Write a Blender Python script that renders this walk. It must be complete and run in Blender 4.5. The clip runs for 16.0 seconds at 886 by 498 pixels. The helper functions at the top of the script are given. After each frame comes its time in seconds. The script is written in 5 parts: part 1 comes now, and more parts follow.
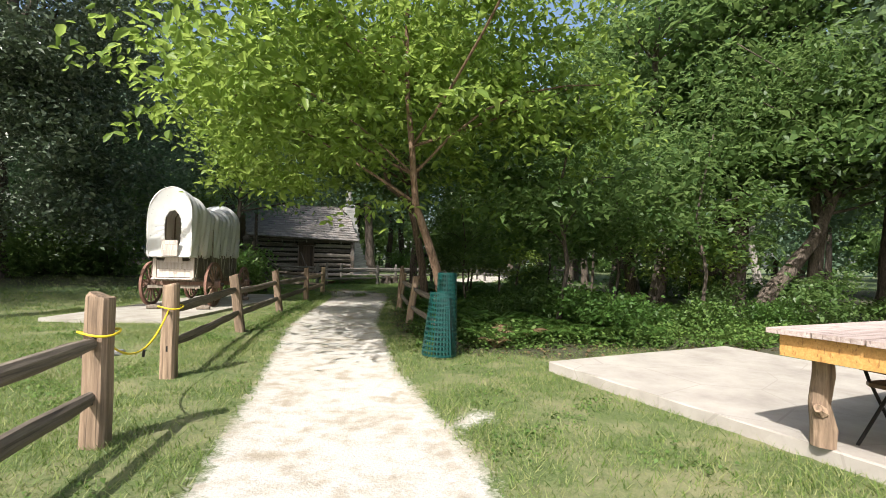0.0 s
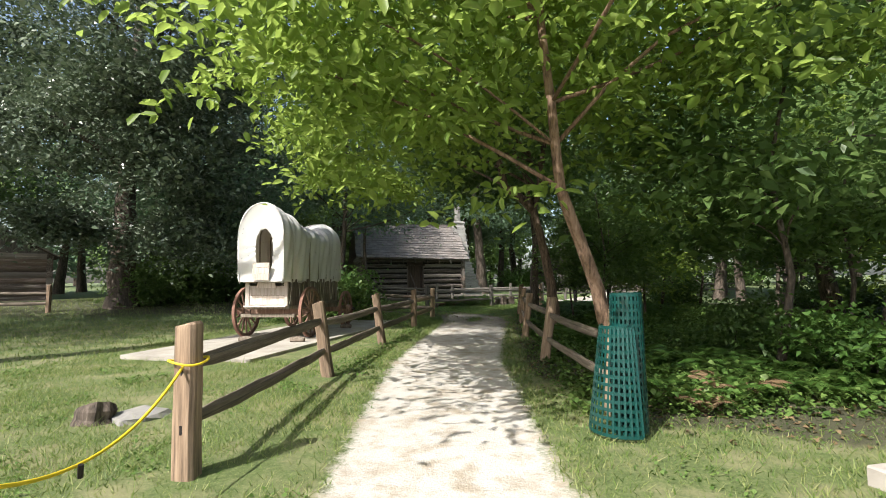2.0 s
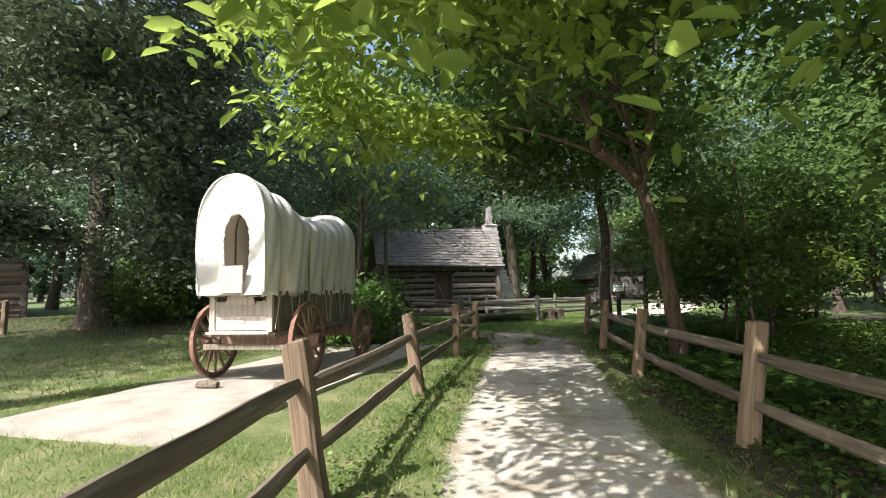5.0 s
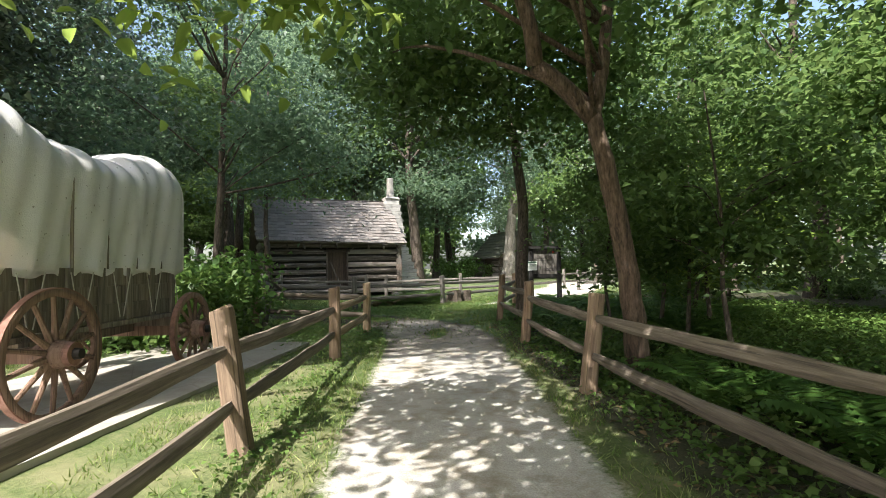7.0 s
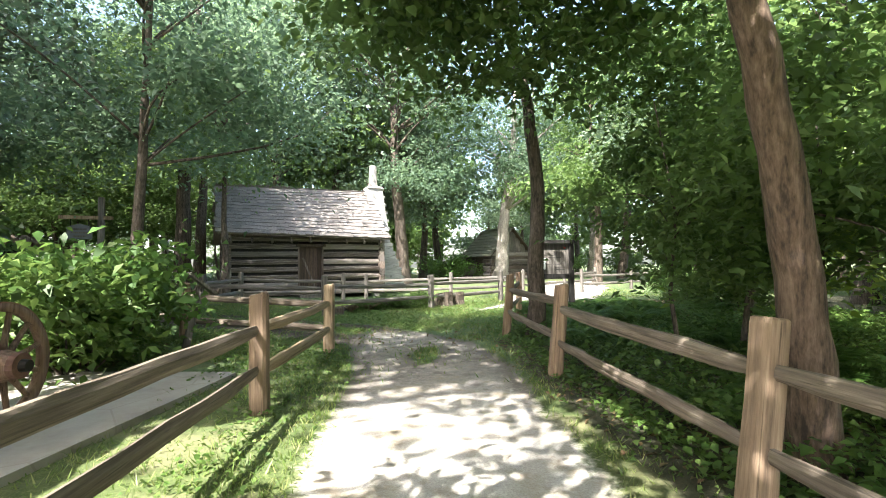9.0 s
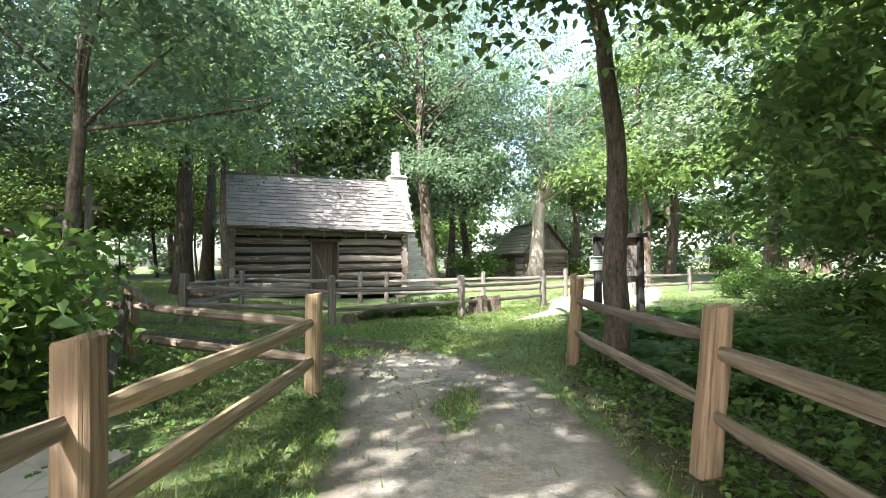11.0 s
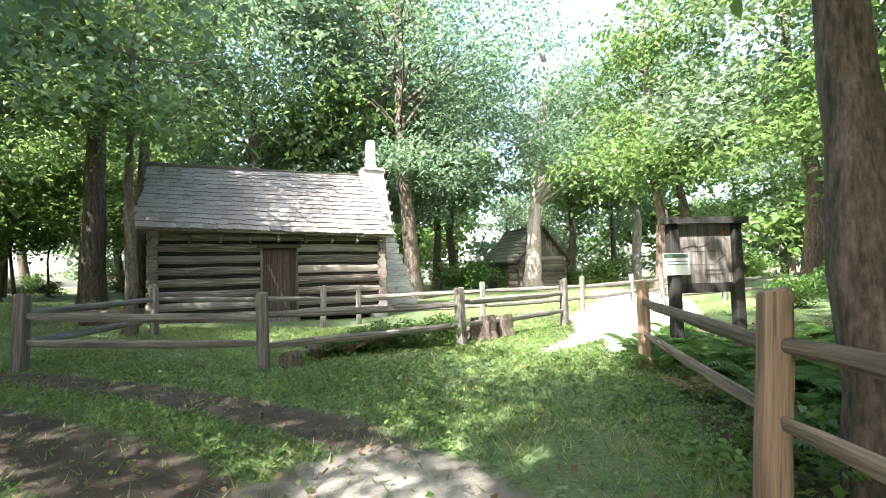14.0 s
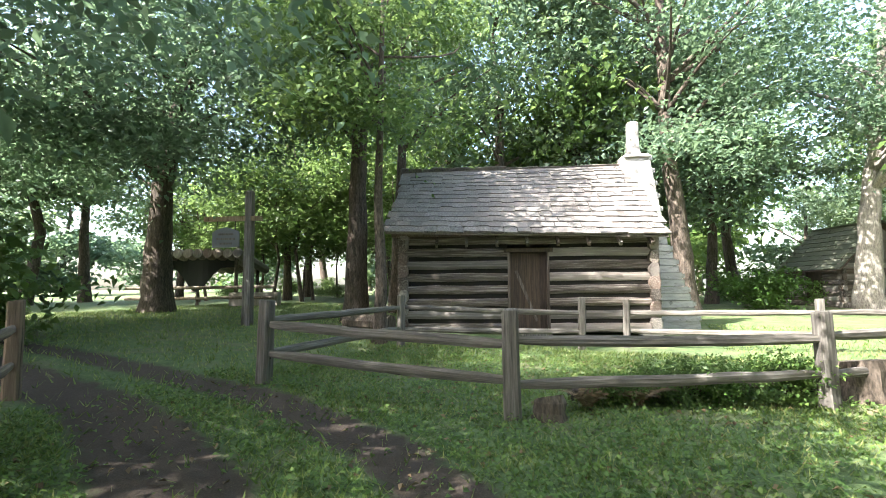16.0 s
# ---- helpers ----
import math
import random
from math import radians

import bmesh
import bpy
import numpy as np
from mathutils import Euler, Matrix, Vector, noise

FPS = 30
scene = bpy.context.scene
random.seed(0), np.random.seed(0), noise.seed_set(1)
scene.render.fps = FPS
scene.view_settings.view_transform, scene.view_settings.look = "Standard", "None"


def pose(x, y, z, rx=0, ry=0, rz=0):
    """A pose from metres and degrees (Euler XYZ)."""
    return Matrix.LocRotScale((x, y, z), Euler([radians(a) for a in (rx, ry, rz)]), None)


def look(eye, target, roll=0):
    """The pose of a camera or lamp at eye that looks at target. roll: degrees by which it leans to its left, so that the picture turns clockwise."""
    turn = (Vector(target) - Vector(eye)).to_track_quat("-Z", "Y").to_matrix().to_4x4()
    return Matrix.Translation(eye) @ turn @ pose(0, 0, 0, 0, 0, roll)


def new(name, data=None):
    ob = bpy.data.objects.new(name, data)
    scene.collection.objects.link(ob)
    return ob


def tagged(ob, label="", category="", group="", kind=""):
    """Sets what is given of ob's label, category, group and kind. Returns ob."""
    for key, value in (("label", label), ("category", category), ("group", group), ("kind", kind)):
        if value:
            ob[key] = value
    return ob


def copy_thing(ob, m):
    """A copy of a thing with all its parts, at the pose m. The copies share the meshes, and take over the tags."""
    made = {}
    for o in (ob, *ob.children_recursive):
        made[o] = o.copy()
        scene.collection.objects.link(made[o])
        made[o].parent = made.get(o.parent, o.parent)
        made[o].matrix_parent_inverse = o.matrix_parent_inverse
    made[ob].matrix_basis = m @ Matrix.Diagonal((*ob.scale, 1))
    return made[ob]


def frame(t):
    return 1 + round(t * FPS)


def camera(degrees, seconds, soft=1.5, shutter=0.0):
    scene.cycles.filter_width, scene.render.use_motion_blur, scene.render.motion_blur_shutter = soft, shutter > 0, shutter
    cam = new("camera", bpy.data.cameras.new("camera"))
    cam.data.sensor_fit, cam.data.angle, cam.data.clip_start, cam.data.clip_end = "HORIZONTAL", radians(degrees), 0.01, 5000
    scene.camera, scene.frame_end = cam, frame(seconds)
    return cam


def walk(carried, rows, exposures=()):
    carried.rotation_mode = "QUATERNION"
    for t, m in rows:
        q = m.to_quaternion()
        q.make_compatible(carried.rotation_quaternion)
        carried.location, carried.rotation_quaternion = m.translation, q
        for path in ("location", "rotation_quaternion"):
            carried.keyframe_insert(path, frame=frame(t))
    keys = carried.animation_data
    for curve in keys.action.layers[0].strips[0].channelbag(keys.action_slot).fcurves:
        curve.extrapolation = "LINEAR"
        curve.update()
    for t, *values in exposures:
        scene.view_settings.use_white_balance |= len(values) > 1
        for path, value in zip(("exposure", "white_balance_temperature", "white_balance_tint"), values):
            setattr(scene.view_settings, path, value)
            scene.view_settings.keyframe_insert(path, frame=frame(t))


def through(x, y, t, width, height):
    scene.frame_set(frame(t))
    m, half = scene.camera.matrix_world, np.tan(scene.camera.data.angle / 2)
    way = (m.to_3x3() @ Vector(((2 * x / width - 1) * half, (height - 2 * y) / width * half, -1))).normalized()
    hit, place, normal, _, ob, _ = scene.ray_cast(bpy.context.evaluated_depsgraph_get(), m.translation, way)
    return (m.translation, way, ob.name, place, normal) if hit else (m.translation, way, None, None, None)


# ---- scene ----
cam = camera(84.7, 16.0, soft=0.9)
METRES, EYE, TILT, LEAN, TURN = 20.31, 1.36, 0.0, 0.0, -6.6
EXPO = [(0, 0.65), (3, 0.82), (6, 1.08), (7, 1.33), (8.5, 2.18), (11, 2.45), (13, 2.7), (16, 2.63)]
ROWS = [
    (0.0, 0.0, 0.0, 0.0, -0.03, 1.36, -1.23),
    (0.5, -0.0006, 0.0304, 0.0, 6.77, 0.82, 0.28),
    (1.0, -0.01, 0.0606, 0.0004, 9.52, 1.64, 0.23),
    (1.5, -0.0146, 0.0918, 0.0001, 12.02, 3.34, 0.44),
    (2.0, -0.0265, 0.1223, -0.0018, 12.78, 3.54, 0.61),
    (2.5, -0.0343, 0.1541, -0.003, 15.61, 3.2, 0.57),
    (3.0, -0.0468, 0.1838, -0.0023, 18.21, 3.98, 0.82),
    (5.5, -0.106, 0.3244, -0.0019, 12.09, 4.82, 1.56),
    (6.0, -0.1069, 0.3567, -0.0027, 7.86, 3.65, 1.92),
    (6.5, -0.1131, 0.3896, -0.0032, 4.89, 2.58, 1.68),
    (7.0, -0.1135, 0.4237, -0.004, 3.75, 2.26, 1.24),
    (7.5, -0.1185, 0.4583, -0.0047, 2.05, 2.62, 1.0),
    (8.0, -0.1214, 0.4903, -0.0052, 3.78, 2.84, 0.51),
    (8.5, -0.1229, 0.5227, -0.0056, 2.03, 2.41, 0.92),
    (11.0, -0.1376, 0.679, -0.0031, 5.36, 1.8, 0.45),
    (11.5, -0.1391, 0.7095, -0.004, 6.88, 2.59, 1.66),
    (12.0, -0.146, 0.7392, -0.0046, 6.15, 1.94, 2.1),
    (12.5, -0.1477, 0.7695, -0.0058, 6.28, 1.06, 2.81),
    (13.0, -0.1534, 0.8009, -0.0064, 4.38, 1.91, 2.47),
    (13.5, -0.1553, 0.8302, -0.0064, 4.27, 4.32, 1.61),
    (14.0, -0.1603, 0.8583, -0.0065, 3.43, 3.15, 1.67),
    (14.5, -0.1688, 0.8859, -0.0062, 9.32, 2.47, -0.21),
    (15.0, -0.176, 0.9146, -0.0061, 12.8, 2.65, 0.84),
    (15.5, -0.1929, 0.938, -0.0043, 22.0, 4.83, -1.58),
    (16.0, -0.2067, 0.9633, -0.0038, 31.61, 4.56, 0.4),
]
walk(cam, [(t, pose(0, 0, EYE, TILT, LEAN, TURN) @ pose(METRES * x, METRES * y, METRES * z, 90 + pitch, roll, yaw)) for t, x, y, z, yaw, pitch, roll in ROWS], EXPO)
# ---- world, sun ----
SUN_AZ = math.atan2(-0.57, -0.82)          # the side that the sun stands on
SUN_EL = radians(47)
world = bpy.data.worlds.new("sky")
scene.world = world
world.use_nodes = True
wn = world.node_tree.nodes
sky = wn.new("ShaderNodeTexSky")
sky.sky_type, sky.sun_disc = "NISHITA", False
sky.sun_elevation, sky.sun_rotation = SUN_EL, SUN_AZ
sky.dust_density, sky.air_density, sky.ozone_density = 3.0, 1.0, 0.6
world.node_tree.links.new(sky.outputs[0], wn["Background"].inputs[0])
wn["Background"].inputs[1].default_value = 0.15
sun = new("sun", bpy.data.lights.new("sun", "SUN"))
sun.data.energy, sun.data.angle, sun.data.color = 5.0, radians(0.55), (1.0, 0.97, 0.92)
sun_dir = Vector((math.sin(SUN_AZ) * math.cos(SUN_EL), math.cos(SUN_AZ) * math.cos(SUN_EL), math.sin(SUN_EL)))
sun.matrix_world = look(sun_dir * 60, (0, 0, 0))


# ---- materials ----
class Nodes:
    """A short way to write node materials."""

    def __init__(self, name):
        self.mat = bpy.data.materials.new(name)
        self.mat.use_nodes = True
        self.t = self.mat.node_tree
        self.b = self.t.nodes["Principled BSDF"]
        self.out = self.t.nodes["Material Output"]

    def n(self, kind, **values):
        node = self.t.nodes.new("ShaderNode" + kind)
        for k, v in values.items():
            if k in node.inputs:
                node.inputs[k].default_value = v
        return node

    def link(self, a, b):
        self.t.links.new(a, b)

    def coords(self, stretch=(1, 1, 1), generated=False):
        c = self.n("TexCoord")
        m = self.n("Mapping")
        m.inputs["Scale"].default_value = stretch
        self.link(c.outputs["Object"], m.inputs["Vector"])
        return m.outputs[0]

    def noise(self, vec, scale, detail=4.0, rough=0.6):
        x = self.n("TexNoise", Scale=scale, Detail=detail, Roughness=rough)
        if vec is not None:
            self.link(vec, x.inputs["Vector"])
        return x.outputs["Fac"]

    def ramp(self, fac, stops):
        r = self.n("ValToRGB")
        el = r.color_ramp.elements
        while len(el) < len(stops):
            el.new(0.5)
        for e, (p, c) in zip(el, stops):
            e.position, e.color = p, (*c, 1)
        self.link(fac, r.inputs[0])
        return r.outputs[0]

    def mix(self, fac, a, b, mode="MIX"):
        m = self.t.nodes.new("ShaderNodeMix")
        m.data_type, m.blend_type = "RGBA", mode
        for sock, v in ((m.inputs[0], fac), (m.inputs[6], a), (m.inputs[7], b)):
            if isinstance(v, (int, float)):
                sock.default_value = v
            elif isinstance(v, tuple):
                sock.default_value = (*v, 1)
            else:
                self.link(v, sock)
        return m.outputs[2]

    def math(self, op, a, b=0.0):
        m = self.t.nodes.new("ShaderNodeMath")
        m.operation = op
        for sock, v in zip(m.inputs, (a, b)):
            if isinstance(v, (int, float)):
                sock.default_value = v
            else:
                self.link(v, sock)
        return m.outputs[0]

    def bump(self, height, strength, dist):
        b = self.n("Bump", Strength=strength, Distance=dist)
        self.link(height, b.inputs["Height"])
        self.link(b.outputs[0], self.b.inputs["Normal"])

    def done(self, color, rough):
        if isinstance(color, tuple):
            self.b.inputs["Base Color"].default_value = (*color, 1)
        else:
            self.link(color, self.b.inputs["Base Color"])
        self.b.inputs["Roughness"].default_value = rough
        return self.mat


def wood(name, dark, mid, light, grain=(30, 30, 1.6), rough=0.85, bump=0.5, vary=0.5, tints=()):
    """Weathered wood: grain along the local z, drying cracks, grey patches, each piece a little different."""
    m = Nodes(name)
    v = m.coords(grain)
    info = m.n("ObjectInfo")
    shift = m.n("VectorMath")
    shift.operation = "ADD"
    scale = m.n("VectorMath")
    scale.operation = "SCALE"
    comb = m.n("CombineXYZ")
    for i in range(3):
        m.link(info.outputs["Random"], comb.inputs[i])
    m.link(comb.outputs[0], scale.inputs[0])
    scale.inputs["Scale"].default_value = 37.0
    m.link(v, shift.inputs[0])
    m.link(scale.outputs[0], shift.inputs[1])
    g = m.noise(shift.outputs[0], 1.0, 6, 0.7)
    big = m.noise(m.coords((2.2, 2.2, 1.1)), 1.0, 3)
    c = m.ramp(g, [(0.32, dark), (0.5, mid), (0.68, light)])
    c = m.mix(m.math("MULTIPLY", big, 0.55), c, mid)
    drift = m.n("VectorMath")
    drift.operation = "ADD"
    m.link(m.coords((grain[0] * 1.5, grain[1] * 1.5, grain[2] * 0.45)), drift.inputs[0])
    m.link(scale.outputs[0], drift.inputs[1])
    crack = m.ramp(m.noise(drift.outputs[0], 1.0, 3, 0.55), [(0.34, (0.55, 0.55, 0.55)), (0.39, (0, 0, 0))])
    c = m.mix(crack, c, tuple(v * 0.45 for v in dark))
    for k, tint in enumerate(tints):
        pick = m.math("FRACT", m.math("MULTIPLY", info.outputs["Random"], 7.3 + 4.1 * k))
        c = m.mix(m.math("MULTIPLY", m.math("GREATER_THAN", pick, 0.62), m.math("MULTIPLY", big, 0.9)), c, tint)
    hsv = m.n("HueSaturation")
    m.link(c, hsv.inputs["Color"])
    m.link(m.math("ADD", m.math("MULTIPLY", info.outputs["Random"], vary), 1 - vary / 2), hsv.inputs["Value"])
    m.bump(m.math("SUBTRACT", g, m.math("MULTIPLY", crack, 0.7)), bump, 0.014)
    return m.done(hsv.outputs[0], rough)


M_post = wood("post_wood", (0.08, 0.055, 0.036), (0.235, 0.16, 0.105), (0.37, 0.27, 0.18))
M_rail = wood("rail_wood", (0.05, 0.04, 0.03), (0.155, 0.122, 0.092), (0.29, 0.24, 0.185))
M_newrail = wood("fresh_wood", (0.16, 0.105, 0.06), (0.33, 0.24, 0.15), (0.44, 0.34, 0.23))
M_grey = wood("grey_wood", (0.04, 0.036, 0.032), (0.135, 0.12, 0.105), (0.27, 0.25, 0.225))
M_log = wood("log_wood", (0.022, 0.017, 0.014), (0.125, 0.10, 0.083), (0.42, 0.38, 0.34), (26, 26, 1.2), bump=0.9, vary=0.8, tints=((0.13, 0.085, 0.065), (0.30, 0.275, 0.25)))
M_shingle = wood("shingle_wood", (0.07, 0.062, 0.055), (0.20, 0.18, 0.165), (0.36, 0.33, 0.305), (22, 22, 3), vary=0.4, tints=((0.19, 0.16, 0.14),))
M_mossy = wood("mossy_shingle", (0.05, 0.055, 0.04), (0.13, 0.14, 0.10), (0.22, 0.22, 0.17), (22, 22, 3))
M_stone = wood("chimney_wood", (0.20, 0.19, 0.175), (0.38, 0.365, 0.34), (0.50, 0.475, 0.44), (3, 14, 14), vary=0.3)
M_clay = wood("chimney_clay", (0.22, 0.21, 0.19), (0.36, 0.34, 0.31), (0.46, 0.44, 0.40), (5, 5, 4))
M_black = wood("charred_wood", (0.006, 0.005, 0.005), (0.018, 0.016, 0.014), (0.04, 0.036, 0.032))
M_dark = wood("door_wood", (0.02, 0.013, 0.009), (0.06, 0.04, 0.028), (0.12, 0.08, 0.055))
M_wagon = wood("wagon_wood", (0.07, 0.055, 0.04), (0.20, 0.165, 0.125), (0.34, 0.29, 0.23))
M_tail = wood("tailgate_wood", (0.30, 0.24, 0.20), (0.55, 0.47, 0.41), (0.68, 0.60, 0.54))
M_wheel = wood("wheel_wood", (0.06, 0.035, 0.025), (0.19, 0.115, 0.08), (0.30, 0.20, 0.15))
M_rim = wood("rusty_rim", (0.08, 0.04, 0.03), (0.19, 0.095, 0.068), (0.29, 0.17, 0.125), (9, 9, 9))
M_orange = wood("varnished_board", (0.36, 0.17, 0.05), (0.58, 0.30, 0.09), (0.68, 0.40, 0.15), (3, 40, 40), rough=0.5, bump=0.1)
M_top = wood("table_top_wood", (0.20, 0.15, 0.13), (0.38, 0.30, 0.27), (0.50, 0.42, 0.38), (3, 40, 40))


def bark(name, dark, mid, light, rough_scale=1.0):
    m = Nodes(name)
    fine = m.noise(m.coords((40, 40, 9)), 1.0, 5, 0.7)
    big = m.noise(m.coords((1.3, 1.3, 0.7)), 1.0, 3)
    ridge = m.noise(m.coords((16 * rough_scale, 16 * rough_scale, 2.2)), 1.0, 4, 0.65)
    plate = m.noise(m.coords((30 * rough_scale, 30 * rough_scale, 11)), 1.0, 3, 0.6)
    h = m.math("ADD", m.math("MULTIPLY", fine, 0.25), m.math("ADD", m.math("MULTIPLY", plate, 0.35), m.math("MULTIPLY", ridge, 0.4)))
    c = m.ramp(h, [(0.40, dark), (0.50, mid), (0.62, light)])
    c = m.mix(m.math("MULTIPLY", big, 0.4), c, mid)
    m.bump(h, 0.9, 0.03)
    return m.done(c, 0.92)


M_bark = bark("oak_bark", (0.018, 0.014, 0.010), (0.085, 0.065, 0.05), (0.19, 0.15, 0.12))
M_barkred = bark("elm_bark", (0.04, 0.025, 0.016), (0.17, 0.105, 0.065), (0.28, 0.19, 0.13), 1.4)
M_barkbrown = bark("brown_bark", (0.025, 0.017, 0.012), (0.115, 0.076, 0.052), (0.22, 0.155, 0.11), 1.3)
M_barkpale = bark("pale_bark", (0.09, 0.08, 0.07), (0.27, 0.24, 0.21), (0.42, 0.39, 0.35), 1.2)


def leaf(name, dark, mid, light, gloss=0.35, through=0.45, glow=(0.26, 0.36, 0.09)):
    """Leaves: each one its own green, lit from behind as well as from the front."""
    m = Nodes(name)
    geo = m.n("NewGeometry")
    c = m.ramp(geo.outputs["Random Per Island"], [(0.0, dark), (0.5, mid), (1.0, light)])
    big = m.noise(m.coords((0.6, 0.6, 0.6)), 1.0, 2)
    c = m.mix(m.math("MULTIPLY", big, 0.5), c, mid)
    tr = m.n("BsdfTranslucent")
    warm = m.mix(0.4, c, glow, "MIX")
    m.link(warm, tr.inputs["Color"])
    sh = m.n("MixShader", Fac=through)
    m.done(c, gloss)
    m.b.inputs["Specular IOR Level"].default_value = 0.35
    m.link(m.b.outputs[0], sh.inputs[1])
    m.link(tr.outputs[0], sh.inputs[2])
    m.link(sh.outputs[0], m.out.inputs["Surface"])
    return m.mat


M_leaf_light = leaf("light_leaf", (0.09, 0.15, 0.028), (0.18, 0.28, 0.05), (0.31, 0.40, 0.10), 0.4, 0.58, (0.52, 0.63, 0.15))
M_leaf_mid = leaf("mid_leaf", (0.05, 0.10, 0.028), (0.09, 0.16, 0.045), (0.16, 0.24, 0.075), 0.4, 0.53, (0.34, 0.46, 0.15))
M_leaf_oak = leaf("oak_leaf", (0.05, 0.08, 0.045), (0.13, 0.17, 0.11), (0.30, 0.34, 0.26), 0.28, 0.16, (0.2, 0.28, 0.13))
# haze over the far woods is mixed into these two leaf colours
M_leaf_blue = leaf("bluish_haze_leaf", (0.06, 0.105, 0.07), (0.11, 0.175, 0.12), (0.19, 0.26, 0.18), 0.4, 0.55, (0.32, 0.46, 0.22))
M_leaf_far = leaf("pale_haze_leaf", (0.08, 0.13, 0.085), (0.14, 0.20, 0.14), (0.22, 0.28, 0.20), 0.5, 0.5)
M_fern = leaf("fern_leaf", (0.04, 0.095, 0.018), (0.07, 0.15, 0.03), (0.11, 0.20, 0.05), 0.45, 0.45)
M_cover = leaf("groundcover_leaf", (0.05, 0.11, 0.025), (0.10, 0.18, 0.04), (0.18, 0.26, 0.07), 0.5, 0.35)
M_grass = leaf("grass_blade", (0.05, 0.10, 0.02), (0.15, 0.22, 0.05), (0.40, 0.37, 0.18), 0.5, 0.35)
M_litter = leaf("dead_leaf", (0.09, 0.05, 0.028), (0.17, 0.11, 0.06), (0.27, 0.19, 0.11), 0.7, 0.15)


def ground_material():
    m = Nodes("ground")

    def attr(name):
        a = m.n("Attribute")
        a.attribute_name = name
        return a.outputs["Fac"]

    c0 = m.coords()
    fine = m.noise(c0, 75, 5, 0.75)
    mid = m.noise(c0, 5.0, 5, 0.65)
    big = m.noise(c0, 0.55, 3)
    tuft = m.noise(c0, 26, 5, 0.75)
    patch = m.noise(c0, 1.6, 4, 0.6)
    grass = m.ramp(m.math("ADD", m.math("MULTIPLY", fine, 0.5), m.math("MULTIPLY", tuft, 0.5)), [(0.36, (0.03, 0.045, 0.012)), (0.5, (0.085, 0.115, 0.032)), (0.64, (0.20, 0.21, 0.09))])
    grass = m.mix(m.ramp(patch, [(0.46, (0, 0, 0)), (0.62, (0.6, 0.6, 0.6))]), grass, (0.27, 0.235, 0.135))
    grass = m.mix(m.math("MULTIPLY", big, 0.3), grass, (0.09, 0.14, 0.03))
    lush = m.ramp(m.math("ADD", m.math("MULTIPLY", mid, 0.4), m.math("MULTIPLY", tuft, 0.6)), [(0.36, (0.028, 0.045, 0.018)), (0.5, (0.07, 0.12, 0.038)), (0.64, (0.15, 0.20, 0.075))])
    lush = m.mix(m.ramp(patch, [(0.5, (0, 0, 0)), (0.66, (0.5, 0.5, 0.5))]), lush, (0.14, 0.115, 0.075))
    grass = m.mix(m.math("MULTIPLY", attr("lush"), 0.85), grass, lush)
    gravel = m.ramp(fine, [(0.25, (0.29, 0.265, 0.23)), (0.5, (0.48, 0.45, 0.405)), (0.75, (0.64, 0.61, 0.56))])
    gravel = m.mix(m.ramp(m.math("ADD", m.math("MULTIPLY", mid, 0.6), m.math("MULTIPLY", patch, 0.4)), [(0.47, (0, 0, 0)), (0.62, (0.75, 0.75, 0.75))]), gravel, (0.27, 0.215, 0.14))
    soil = m.ramp(fine, [(0.3, (0.024, 0.016, 0.011)), (0.55, (0.058, 0.041, 0.029)), (0.75, (0.115, 0.086, 0.062))])
    soil = m.mix(m.ramp(m.noise(c0, 0.9, 3), [(0.38, (0, 0, 0)), (0.6, (0.8, 0.8, 0.8))]), m.mix(m.math("MULTIPLY", attr("path"), 1.6), soil, (0.22, 0.195, 0.165)), m.mix(m.math("MULTIPLY", attr("path"), 2.4), soil, (0.27, 0.24, 0.205)))
    wood_floor = m.ramp(fine, [(0.3, (0.02, 0.018, 0.010)), (0.52, (0.06, 0.05, 0.028)), (0.72, (0.14, 0.10, 0.06))])
    wood_floor = m.mix(m.math("MULTIPLY", mid, 0.6), wood_floor, (0.04, 0.06, 0.02))

    def cut(a, spread):
        rough = m.math("ADD", m.math("MULTIPLY", mid, 0.55), m.math("ADD", m.math("MULTIPLY", tuft, 0.35), m.math("MULTIPLY", patch, 0.1)))
        s = m.math("ADD", a, m.math("MULTIPLY", m.math("SUBTRACT", rough, 0.5), spread))
        return m.ramp(s, [(0.38, (0, 0, 0)), (0.62, (1, 1, 1))])

    c = m.mix(cut(attr("woods"), 0.9), grass, wood_floor)
    c = m.mix(cut(attr("soil"), 1.3), c, soil)
    c = m.mix(cut(attr("path"), 1.5), c, gravel)
    stones = m.n("TexVoronoi", Scale=38)
    m.link(c0, stones.inputs["Vector"])
    h = m.math("ADD", m.math("MULTIPLY", fine, 0.5), m.math("ADD", mid, m.math("MULTIPLY", stones.outputs["Distance"], -0.25)))
    m.bump(h, 0.55, 0.03)
    return m.done(c, 0.95)


def concrete(name, dark, mid, light):
    m = Nodes(name)
    c0 = m.coords()
    fine = m.noise(c0, 60, 5, 0.7)
    big = m.noise(c0, 1.7, 5, 0.65)
    c = m.ramp(big, [(0.3, dark), (0.5, mid), (0.7, light)])
    c = m.mix(m.math("MULTIPLY", fine, 0.35), c, dark)
    cr = m.n("TexVoronoi", Scale=0.8)
    cr.feature = "DISTANCE_TO_EDGE"
    m.link(c0, cr.inputs["Vector"])
    c = m.mix(m.math("MULTIPLY", m.math("LESS_THAN", cr.outputs["Distance"], 0.006), 0.5), c, dark)
    m.bump(fine, 0.3, 0.01)
    return m.done(c, 0.9)


